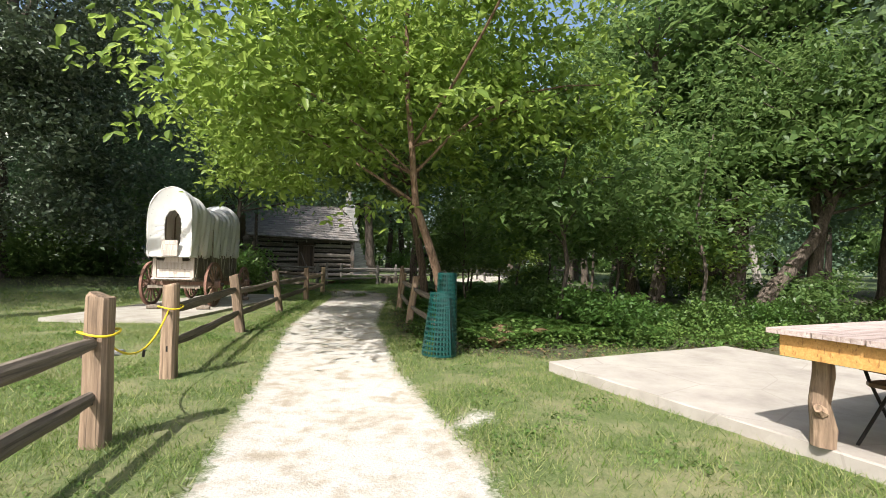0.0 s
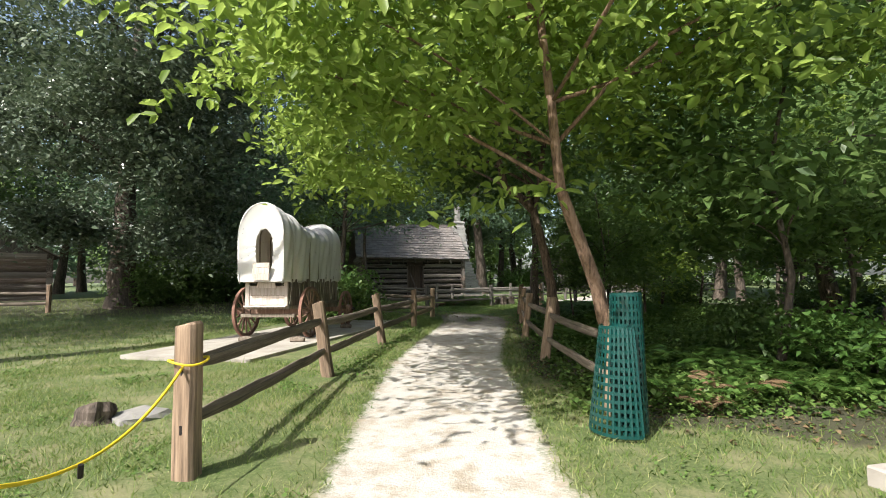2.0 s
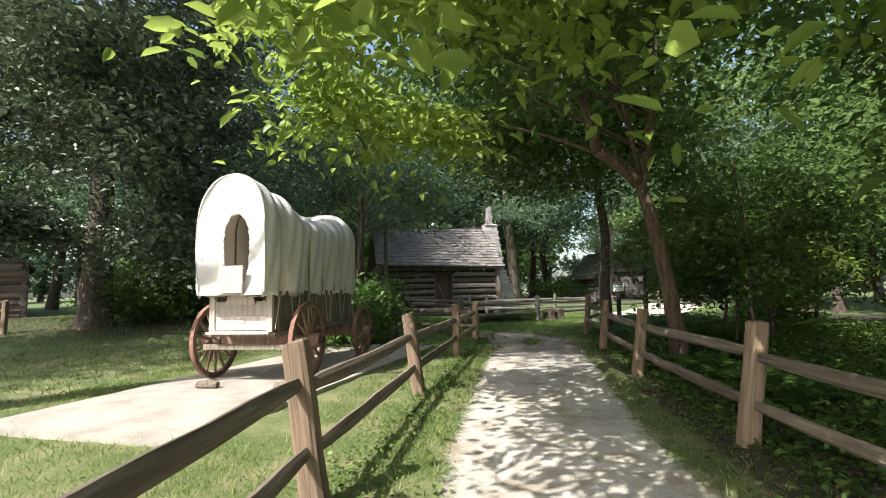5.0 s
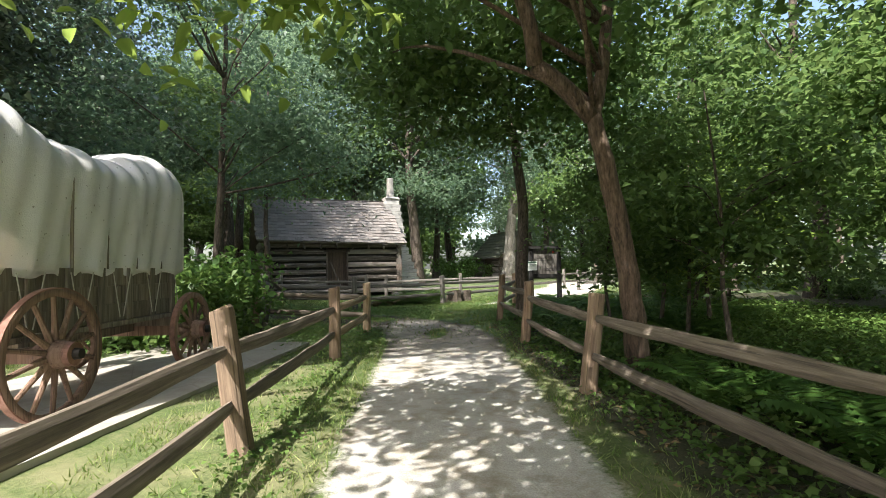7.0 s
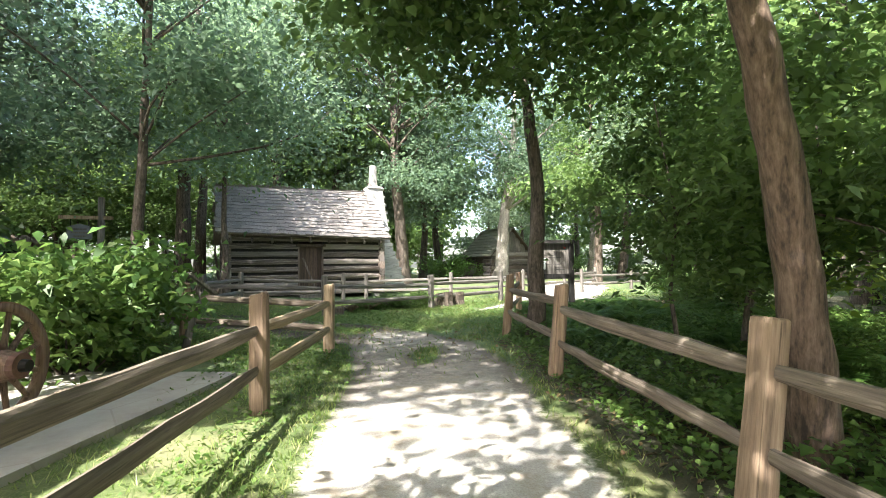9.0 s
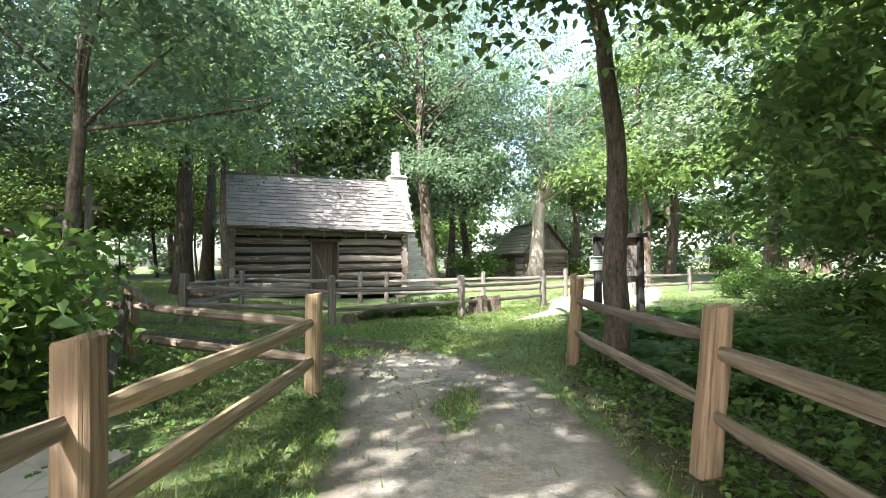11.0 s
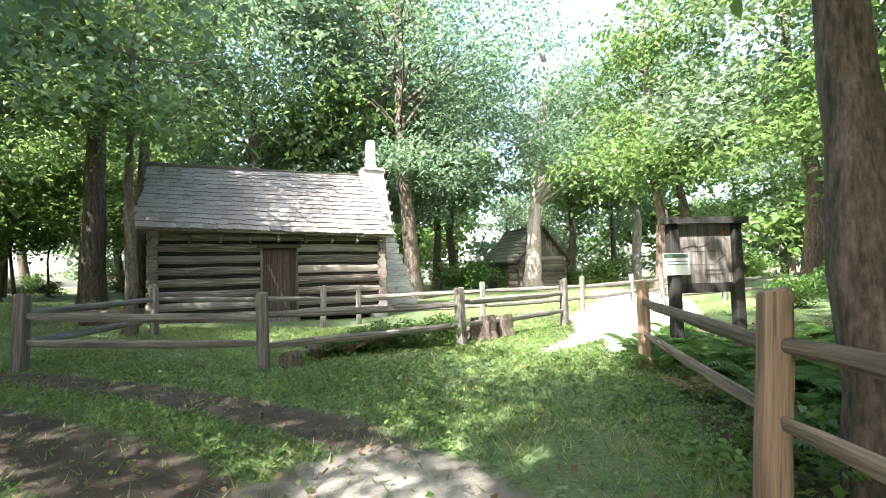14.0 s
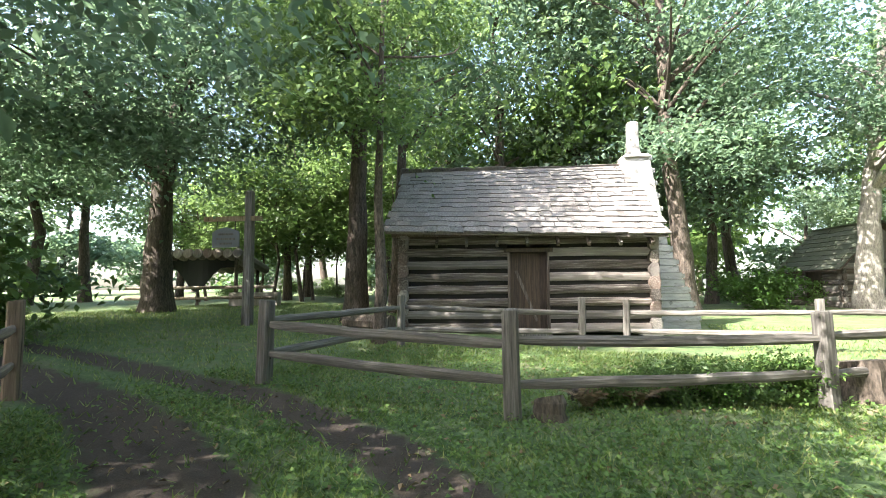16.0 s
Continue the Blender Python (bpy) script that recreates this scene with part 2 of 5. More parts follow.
def canvas():
    m = Nodes("canvas")
    c0 = m.coords()
    big = m.noise(c0, 1.6, 4, 0.6)
    spots = m.noise(c0, 26, 2, 0.5)
    weave = m.noise(m.coords((90, 90, 90)), 1.0, 2)
    c = m.ramp(big, [(0.3, (0.70, 0.69, 0.66)), (0.5, (0.82, 0.82, 0.81)), (0.75, (0.86, 0.86, 0.86))])
    c = m.mix(m.math("MULTIPLY", m.math("GREATER_THAN", spots, 0.72), 0.7), c, (0.16, 0.15, 0.12))
    m.bump(m.math("ADD", weave, m.math("MULTIPLY", m.noise(c0, 5, 4), 3.0)), 0.25, 0.02)
    m.done(c, 0.9)
    tr = m.n("BsdfTranslucent")
    m.link(m.mix(0.5, c, (0.70, 0.54, 0.34)), tr.inputs["Color"])
    sh = m.n("MixShader", Fac=0.3)
    m.link(m.b.outputs[0], sh.inputs[1])
    m.link(tr.outputs[0], sh.inputs[2])
    m.link(sh.outputs[0], m.out.inputs["Surface"])
    return m.mat


def plain(name, color, rough=0.6, metal=0.0):
    m = Nodes(name)
    f = m.noise(m.coords(), 12, 4)
    c = m.mix(m.math("MULTIPLY", f, 0.5), color, tuple(v * 0.6 for v in color))
    m.b.inputs["Metallic"].default_value = metal
    return m.done(c, rough)


M_ground = ground_material()
M_concrete = concrete("concrete", (0.27, 0.24, 0.21), (0.37, 0.335, 0.295), (0.45, 0.41, 0.365))
M_pad = concrete("dusty_concrete", (0.25, 0.225, 0.19), (0.37, 0.34, 0.29), (0.46, 0.43, 0.38))
M_canvas = canvas()
M_net = plain("green_plastic", (0.005, 0.055, 0.048), 0.28)
M_rope = plain("yellow_rope", (0.75, 0.55, 0.02), 0.6)
M_cord = plain("pale_cord", (0.5, 0.46, 0.38), 0.9)
M_iron = plain("dark_iron", (0.03, 0.026, 0.022), 0.55, 0.6)
# near-black colour that paints the shade inside holes and gaps
M_holeshade = plain("hole_shade", (0.012, 0.009, 0.007), 0.95)
M_white = plain("white_sign", (0.74, 0.77, 0.72), 0.5)
M_signgreen = plain("sign_green", (0.05, 0.09, 0.06), 0.5)
M_red = plain("red_paint", (0.6, 0.04, 0.02), 0.6)
M_ink = plain("engraved_line", (0.06, 0.055, 0.05), 0.8)
M_tarp = plain("dark_tarp", (0.02, 0.022, 0.02), 0.85)
M_signgrey = plain("sign_grey", (0.17, 0.18, 0.19), 0.8)
M_stonegrey = concrete("field_stone", (0.14, 0.13, 0.12), (0.26, 0.25, 0.23), (0.38, 0.36, 0.33))
M_brown = plain("brown_steel", (0.16, 0.10, 0.06), 0.5, 0.3)


# ---- building blocks ----
class Geo:
    """Collects vertices and faces for one mesh."""

    def __init__(self):
        self.v, self.f, self.count = [], [], 0

    def add(self, verts, faces):
        self.v.extend(verts)
        self.f.extend([tuple(i + self.count for i in f) for f in faces])
        self.count += len(verts)
        return self

    def box(self, c, size, m=None, taper=1.0, chamfer=0.0):
        """A chamfered box: its four upright edges are cut off."""
        hx, hy, hz = (s / 2 for s in size)
        k = min(chamfer, hx * 0.8, hy * 0.8)
        ring = [(hx - k, -hy), (hx, -hy + k), (hx, hy - k), (hx - k, hy), (-hx + k, hy), (-hx, hy - k), (-hx, -hy + k), (-hx + k, -hy)] if k else \
            [(hx, -hy), (hx, hy), (-hx, hy), (-hx, -hy)]
        n = len(ring)
        vs = [Vector((x, y, -hz)) for x, y in ring] + [Vector((x * taper, y * taper, hz)) for x, y in ring]
        vs = [(m @ v if m else v) + Vector(c) for v in vs]
        fs = [(i, (i + 1) % n, n + (i + 1) % n, n + i) for i in range(n)] + [tuple(range(n - 1, -1, -1)), tuple(range(n, 2 * n))]
        return self.add([tuple(v) for v in vs], fs)

    def tube(self, pts, radii, segs=8, flat=1.0, rough=0.0, square=0.0, seed=0, up=None):
        """A tube through pts; flat squeezes it, rough makes it uneven, square turns its section from round to square."""
        rnd = random.Random(seed)
        P = [Vector(p) for p in pts]
        n = len(P)
        if isinstance(radii, (int, float)):
            radii = [radii] * n
        verts = []
        side = None
        wob = [1 + rough * (rnd.random() - 0.5) for _ in range(segs)]
        for i in range(n):
            d = (P[min(i + 1, n - 1)] - P[max(i - 1, 0)]).normalized()
            if side is None:
                ref = Vector(up) if up else (Vector((0, 0, 1)) if abs(d.z) < 0.9 else Vector((0, 1, 0)))
                side = d.cross(ref).normalized()
            side = (side - d * side.dot(d)).normalized()
            upv = side.cross(d).normalized()
            for s in range(segs):
                a = 2 * math.pi * (s + 0.5) / segs
                ca, sa = math.cos(a), math.sin(a)
                k = 1.0
                if square:
                    k = 1 + square * (1 / max(abs(ca), abs(sa)) - 1)
                r = radii[i] * k * wob[s] * (1 + rough * 0.5 * (rnd.random() - 0.5))
                verts.append(tuple(P[i] + side * (ca * r * flat) + upv * (sa * r)))
        faces = [(i * segs + s, i * segs + (s + 1) % segs, (i + 1) * segs + (s + 1) % segs, (i + 1) * segs + s) for i in range(n - 1) for s in range(segs)]
        faces += [tuple(range(segs - 1, -1, -1)), tuple((n - 1) * segs + s for s in range(segs))]
        return self.add(verts, faces)

    def mesh(self, name, mat, smooth=False):
        me = bpy.data.meshes.new(name)
        me.from_pydata(self.v, [], self.f)
        me.materials.append(mat)
        if smooth:
            me.shade_smooth()
        me.update()
        return me


def part(name, geo, mat, parent, label="", smooth=False):
    me = geo.mesh(name, mat, smooth) if isinstance(geo, Geo) else geo
    ob = new(name, me)
    ob.parent = parent
    return tagged(ob, label) if label else ob


def thing(name, m, label, category, group="", kind=""):
    ob = new(name)
    ob.empty_display_size = 0.1
    ob.matrix_world = m
    return tagged(ob, label, category, group, kind)


def solid(name, geo, mat, label, category="", group="", kind="", m=None, smooth=False):
    ob = new(name, geo.mesh(name, mat, smooth) if isinstance(geo, Geo) else geo)
    if m is not None:
        ob.matrix_world = m
    return tagged(ob, label, category, group, kind)


def smooth01(a, b, x):
    t = np.clip((np.asarray(x, float) - a) / (b - a), 0, 1)
    return t * t * (3 - 2 * t)


def gz(x, y):
    """The height of the ground."""
    x, y = np.asarray(x, float), np.asarray(y, float)
    left = np.minimum(0.045 * np.maximum(0, -x - 3.5), 0.55) * smooth01(18, 25, y + 0.25 * np.maximum(0, -x - 8))
    back = np.minimum(0.012 * np.maximum(0, y - 30), 0.4)
    wave = 0.012 * np.sin(1.7 * x + 0.6 * y) * np.sin(0.9 * y - 0.4 * x)
    return left + back + wave


def at(x, y, rz=0.0, up=0.0):
    return pose(x, y, float(gz(x, y)) + up, 0, 0, rz)


def line_mask(x, y, line):
    """1 on a strip along a line of (x, y, half width), falling to 0 past its edge."""
    best = np.zeros_like(x)
    for (x0, y0, w0), (x1, y1, w1) in zip(line, line[1:]):
        dx, dy = x1 - x0, y1 - y0
        t = np.clip(((x - x0) * dx + (y - y0) * dy) / (dx * dx + dy * dy), 0, 1)
        d = np.hypot(x - x0 - t * dx, y - y0 - t * dy)
        w = w0 + t * (w1 - w0)
        best = np.maximum(best, 1 - smooth01(w - 0.42, w + 0.36, d))
    return best


MAIN = [(-0.2, -8, 1.0), (-0.2, 3, 0.92), (-0.62, 5.9, 0.8), (-0.85, 8.4, 0.87), (-1.05, 10.5, 0.88), (-1.0, 14, 0.93), (-0.88, 17.5, 1.02), (-1.1, 19.2, 1.05), (-1.5, 20.6, 0.75)]
TRACK_A = [(-1.15, 20.3, 0.4), (-1.5, 21.3, 0.3), (-2.1, 21.95, 0.34), (-2.9, 22.5, 0.34), (-4.0, 23.3, 0.34), (-6.0, 24.0, 0.3), (-10, 24.4, 0.3), (-22, 24.2, 0.3)]
TRACK_B = [(-1.4, 19.2, 0.5), (-1.9, 19.85, 0.5), (-2.6, 20.5, 0.46), (-3.4, 21.2, 0.46), (-4.3, 21.8, 0.46), (-5.3, 22.3, 0.46), (-7.1, 23.0, 0.42), (-11, 23.4, 0.4), (-22, 23, 0.4)]
RUT_A = [(-0.9, 20.4, 0.2), (-0.9, 22.0, 0.04), (-0.7, 23.1, 0.03), (-0.1, 24.3, 0.05), (0.6, 25.1, 0.12), (1.7, 26.4, 0.35), (2.5, 27.4, 0.6)]
RUT_B = [(-0.45, 20.4, 0.16), (0.0, 21.6, 0.03), (0.42, 22.5, 0.03), (0.86, 23.5, 0.06), (1.33, 24.35, 0.12), (1.96, 25.3, 0.3), (2.9, 27.0, 0.6)]
FAR = [(2.6, 27.2, 0.7), (4.4, 30.2, 1.7), (7.5, 36, 1.6), (10, 44, 1.6)]
ISLAND = [(-1.0, 17.9, 0.1), (-0.95, 18.6, 0.24), (-0.85, 19.1, 0.1)]
FRONT_R = [(0.6, 3.95, 0.12), (0.85, 4.25, 0.2), (1.0, 4.3, 0.05)]


def path_mask(x, y):
    p = np.maximum(line_mask(x, y, MAIN) * (1 - 0.55 * smooth01(14.5, 17.5, y)), (0.55 + 0.25 * smooth01(24, 26.5, y)) * np.maximum(line_mask(x, y, RUT_A), line_mask(x, y, RUT_B)))
    p = np.maximum(p, line_mask(x, y, FAR))
    p = np.maximum(p, 0.8 * line_mask(x, y, FRONT_R))
    return p * (1 - 0.95 * line_mask(x, y, ISLAND))


def soil_mask(x, y):
    s = np.maximum(line_mask(x, y, TRACK_A), line_mask(x, y, TRACK_B))
    return np.maximum(s, smooth01(14, 16.5, y) * line_mask(x, y, MAIN)) * (1 - line_mask(x, y, ISLAND))


def woods_mask(x, y):
    right = smooth01(0.5, 1.6, x + 0.25 * np.sin(y)) * smooth01(6.2, 7.6, y + 0.2 * np.sin(3 * x)) * (1 - smooth01(21, 24, y))
    right = np.maximum(right, smooth01(2.6, 3.4, x) * smooth01(20, 23, y) * (1 - smooth01(27, 29, y)))
    left = smooth01(7.5, 11, -x) * smooth01(17, 22, y + 0.3 * (-x - 8)) * (1 - smooth01(22, 26, y))
    edge = smooth01(0.0, 0.45, x) * smooth01(8, 10, y) * (1 - smooth01(19, 21, y))
    return np.maximum(np.maximum(right, edge), 0.6 * left)


def build_ground():
    def axis(lo, a, b, hi, step):
        mid = list(np.arange(a, b, step))
        out, s, v = [], step, b
        while v < hi:
            out.append(v)
            s *= 1.25
            v += s
        pre, s, v = [], step, a
        while v > lo:
            s *= 1.25
            v -= s
            pre.append(v)
        return np.array(pre[::-1] + mid + out + [hi])

    xs, ys = axis(-700, -9, 6, 700, 0.11), axis(-300, 0.5, 31, 900, 0.11)
    X, Y = np.meshgrid(xs, ys)
    x, y = X.ravel(), Y.ravel()
    p, s, w = path_mask(x, y), soil_mask(x, y), woods_mask(x, y)
    rng = np.random.default_rng(3)
    near = (np.abs(x) < 12) & (y > -2) & (y < 34)
    z = gz(x, y) - 0.025 * p - 0.015 * s + near * rng.normal(0, 0.004, len(x)) * (1 - 0.6 * p)
    nx, ny = len(xs), len(ys)
    i = (np.arange(ny - 1)[:, None] * nx + np.arange(nx - 1)[None, :]).ravel()
    quads = np.stack([i, i + 1, i + nx + 1, i + nx], 1)
    me = bpy.data.meshes.new("ground")
    me.from_pydata(np.stack([x, y, z], 1).tolist(), [], quads.tolist())
    me.materials.append(M_ground)
    for name, v in (("path", p), ("soil", s), ("woods", w), ("lush", smooth01(14, 19, y) * (1 - 0.5 * smooth01(34, 50, y)))):
        me.attributes.new(name, "FLOAT", "POINT").data.foreach_set("value", v.astype(np.float32))
    me.shade_smooth()
    tagged(new("ground", me), "mown lawn with a pale gravel path and dark soil tracks", "ground", kind="structure")


build_ground()


# ---- leaves and trees ----
def quads_mesh(name, verts, mat):
    """A mesh of loose quads from an array of shape (n, 4, 3), or of leaves of two halves from (n, 6, 3)."""
    n, k = verts.shape[:2]
    halves = np.array([[0, 1, 2]] if k == 3 else [[0, 1, 2, 3]] if k == 4 else [[0, 1, 2, 3], [0, 3, 4, 5]], dtype=np.int32)
    side = halves.shape[1]
    loops = (np.arange(n, dtype=np.int32)[:, None, None] * k + halves[None]).ravel()
    me = bpy.data.meshes.new(name)
    me.vertices.add(n * k)
    me.loops.add(len(loops))
    me.polygons.add(len(loops) // side)
    me.vertices.foreach_set("co", verts.astype(np.float32).ravel())
    me.loops.foreach_set("vertex_index", loops)
    me.polygons.foreach_set("loop_start", np.arange(0, len(loops), side, dtype=np.int32))
    me.materials.append(mat)
    me.update(calc_edges=True)
    return me


def leaf_quads(rng, pos, size, flatness=0.6, ratio=0.5, droop=0.25, outward=None, broad=False):
    """Pointed leaf quads: tip, two sides and stem, folded a little along the midrib."""
    n = len(pos)
    nrm = rng.normal(0, 1, (n, 3))
    nrm[:, 2] = np.abs(nrm[:, 2]) * 0.6 + flatness * 1.6
    nrm /= np.linalg.norm(nrm, axis=1)[:, None]
    d = rng.normal(0, 1, (n, 3))
    if outward is not None:
        d += 1.2 * outward
    d[:, 2] -= droop
    d -= nrm * (d * nrm).sum(1)[:, None]
    d /= np.linalg.norm(d, axis=1)[:, None] + 1e-9
    s = np.cross(nrm, d)
    L = (np.asarray(size) * rng.uniform(0.6, 1.35, n))[:, None]
    W = L * ratio * rng.uniform(0.8, 1.2, n)[:, None]
    fold = nrm * W * 0.25
    stem, tip = pos - d * L * 0.5, pos + d * L * 0.5 - nrm * L * 0.12
    mid = pos + d * L * -0.05
    if broad:
        low, high = pos - d * L * 0.22, pos + d * L * 0.2 - nrm * L * 0.04
        return np.stack([stem, low + s * W * 0.5 + fold, high + s * W * 0.42 + fold, tip, high - s * W * 0.42 + fold, low - s * W * 0.5 + fold], 1)
    return np.stack([stem, mid + s * W * 0.5 + fold, tip, mid - s * W * 0.5 + fold], 1)


def crown_leaves(rng, blobs, clumps, per, size, spread=0.55, ratio=0.5, flat=0.5, broad=False, bunch=9):
    """Leaves in flat sprays, the sprays bunched on boughs spread through ellipsoids (cx, cy, cz, rx, ry, rz)."""
    w = np.array([b[3] * b[4] * b[5] for b in blobs]) ** 0.52
    boughs = max(2 * len(blobs), clumps // bunch)
    B = np.array(blobs)[rng.choice(len(blobs), boughs, p=w / w.sum())]
    u = rng.normal(0, 1, (boughs, 3))
    u /= np.linalg.norm(u, axis=1)[:, None]
    r = rng.uniform(0.12, 1.0, boughs)[:, None] ** 0.5
    centre = B[:, :3] + u * r * B[:, 3:]
    reach = np.stack([B[:, 3:5].mean(1) * 0.21] * 2 + [B[:, 3:5].mean(1) * 0.11], 1) + 0.05
    on = rng.integers(0, boughs, clumps)
    c = centre[on] + rng.normal(0, 1, (clumps, 3)) * reach[on]
    tilt = rng.normal(0, 0.25, (clumps, 2))
    k = np.repeat(np.arange(clumps), per)
    off = rng.normal(0, 1, (clumps * per, 3)) * np.array([spread, spread, spread * 0.26])
    off[:, 2] += (off[:, :2] * tilt[k]).sum(1) - 0.10 * (off[:, 0] ** 2 + off[:, 1] ** 2) / max(spread, 0.1)
    pos = c[k] + off
    out = off.copy()
    out /= np.linalg.norm(out, axis=1)[:, None] + 1e-6
    return leaf_quads(rng, pos, size, flat, ratio, 0.3, out, broad), c


def limb(geo, rng, a, b, r0, r1, sag=0.0, segs=6, bend=0.12, steps=5):
    a, b = np.array(a, float), np.array(b, float)
    L = np.linalg.norm(b - a)
    side = rng.normal(0, 1, 3) * bend * L
    pts, rad = [], []
    for i in range(steps + 1):
        t = i / steps
        p = a + (b - a) * t + side * math.sin(math.pi * t) * 0.6
        p[2] += sag * L * math.sin(math.pi * t)
        pts.append(tuple(p))
        rad.append(r0 + (r1 - r0) * t)
    geo.tube(pts, rad, segs, rough=0.12, seed=int(rng.integers(1e6)))


def make_tree(name, m, stem, r0, blobs, clumps, per, size, leafmat, barkmat, seed, label, category="tree", group="", limbs=14, spread=0.55, ratio=0.5, extra=(), broad=False, bunch=9):
    """A tree: a tapered trunk through the points of stem, limbs out to the crown, and the crown's leaves. All in local metres."""
    rng = np.random.default_rng(seed)
    t = thing(name, m, label, category, group)
    g = Geo()
    n = len(stem)
    fine, rad = [], []
    for i in range(n - 1):
        for k in range(4):
            q = k / 4
            fine.append(tuple(np.array(stem[i]) * (1 - q) + np.array(stem[i + 1]) * q + rng.normal(0, r0 * 0.06, 3) * (i + k > 0)))
            rad.append(r0 * (1 - 0.75 * (i + q) / (n - 1)))
    fine.append(stem[-1])
    rad.append(r0 * 0.22)
    fine.insert(0, (stem[0][0], stem[0][1], stem[0][2] - 0.25))
    rad.insert(0, r0 * 1.4)
    rad[1] *= 1.22
    rad[2] *= 1.04
    g.tube(fine, rad, 12, rough=0.16, seed=seed)
    arms = []
    for a, b, ra, rb in extra:
        arm = Geo()
        limb(arm, rng, a, b, ra, rb, segs=8)
        arms.append(arm)
    leaves, cl = crown_leaves(rng, blobs, clumps, per, size, spread, ratio, 0.5, broad, bunch)
    top = np.array(fine)
    for i in rng.choice(len(cl), min(limbs, len(cl)), replace=False):
        away = np.hypot(top[:, 0] - cl[i, 0], top[:, 1] - cl[i, 1])
        low = top[(top[:, 2] < cl[i, 2] - 0.45 * away) & (top[:, 2] > 0.33 * top[-1, 2])]
        if len(low):
            a = low[-1 - int(rng.integers(0, max(1, len(low) // 3)))]
            arm = Geo()
            limb(arm, rng, a, cl[i], r0 * rng.uniform(0.16, 0.34), 0.012, 0.06)
            arms.append(arm)
    part("trunk", g, barkmat, t, smooth=True)
    for arm in arms:
        part("limb", arm, barkmat, t, smooth=True)
    part("crown", quads_mesh("crown", leaves, leafmat), None, t)
    return t
# ---- fences ----
def fence_post(x, y, h, r, label, mat=M_post, lean=(0, 0), rz=0.0, seed=0, holes=True):
    rnd = random.Random(seed)
    t = thing("fence_post", pose(x, y, float(gz(x, y)), lean[0], lean[1], 0) @ pose(0, 0, 0, 0, 0, rz), label, "fence post", "split-rail fence posts")
    g = Geo()
    pts = [(0, 0, -0.25), (0, 0, 0.0), (0.004, 0, h * 0.3), (-0.003, 0.003, h * 0.6), (0, 0, h - 0.03), (0, 0, h - 0.008), (0.004 * rnd.random(), 0, h)]
    g.tube(pts, [r * 1.05, r * 1.04, r, r * 0.99, r * 0.97, r * 0.93, r * 0.8], 16, rough=0.05, square=0.8, seed=seed, up=(0, 1, 0))
    part("post", g, mat, t)
    if holes:
        # no hole is cut: proud black plugs paint the mortise's inner shade
        for hz in (0.72 * h / 1.03, 0.33 * h / 1.03):
            for s in (-1, 1):
                k = Geo().tube([(0, s * (r - 0.02), hz - 0.05), (0, s * (r - 0.02), hz - 0.03), (0, s * (r - 0.02), hz + 0.03), (0, s * (r - 0.02), hz + 0.05)], [0.012, 0.024, 0.024, 0.012], 8)
                part("mortise_shade", k, M_holeshade, t, "raised near-black plug painting the shade of an empty slot")
    return t


def fence_rail(a, b, label, r=0.056, mat=M_rail, seed=0, sag=0.006, flat=0.62):
    """A split rail between two points; its grain runs along its own z."""
    rnd = random.Random(seed)
    a, b = Vector(a), Vector(b)
    d = b - a
    L = d.length
    n = 9
    pts, rad = [], []
    for i in range(n + 1):
        q = i / n
        end = min(q, 1 - q)
        pts.append((rnd.uniform(-0.005, 0.005), rnd.uniform(-0.007, 0.007) - sag * math.sin(math.pi * q) * 2, q * L))
        rad.append(r * (0.62 if end < 0.02 else (0.92 if end < 0.12 else rnd.uniform(0.96, 1.07))))
    g = Geo()
    g.tube(pts, rad, 8, flat=flat, rough=0.22, square=0.55, seed=seed, up=(0, 1, 0))
    ob = new("fence_rail", g.mesh("fence_rail", mat))
    z = d.normalized()
    x = Vector((0, 0, 1)).cross(z).normalized()
    y = z.cross(x)
    ob.matrix_world = Matrix.Translation(a) @ Matrix((x, y, z)).transposed().to_4x4()
    return tagged(ob, label, "fence rail", "split fence rails")


def run_fence(posts, h=1.03, r=0.075, mat=M_post, railmat=M_rail, seed=1, skip=(), label="square weathered wooden fence post in the grass", rlabel="weathered split wooden fence rail", rail_r=0.057, heights=(0.74, 0.36), post_from=0, leans=()):
    for i, (x, y) in enumerate(posts):
        nx, ny = posts[min(i + 1, len(posts) - 1)]
        px, py = posts[max(i - 1, 0)]
        rz = math.degrees(math.atan2(ny - py, nx - px))
        rnd = random.Random(seed * 31 + i)
        if i >= post_from:
            fence_post(x, y, h + rnd.uniform(-0.03, 0.03), r, label, mat, (rnd.uniform(-1.5, 1.5), leans[i] if leans else rnd.uniform(-1.5, 1.5)), rz + 90, seed * 31 + i, holes=(i == 0 and post_from == 0))
        if i + 1 < len(posts) and i not in skip:
            z0, z1 = float(gz(x, y)), float(gz(nx, ny))
            l0, l1 = (math.tan(radians(leans[j])) if leans else 0.0 for j in (i, i + 1))
            for k, hh in enumerate(heights):
                s = 1 if (i + k) % 2 else -1
                ux, uy = (nx - x), (ny - y)
                L = math.hypot(ux, uy)
                ux, uy = ux / L, uy / L
                j0, j1 = rnd.uniform(-0.025, 0.025), rnd.uniform(-0.025, 0.025)
                fence_rail((x - ux * 0.04 + l0 * hh, y - uy * 0.04, z0 + hh + j0), (nx + ux * 0.04 + l1 * hh, ny + uy * 0.04, z1 + hh + j1), rlabel, rail_r, railmat, seed * 100 + i * 2 + k)


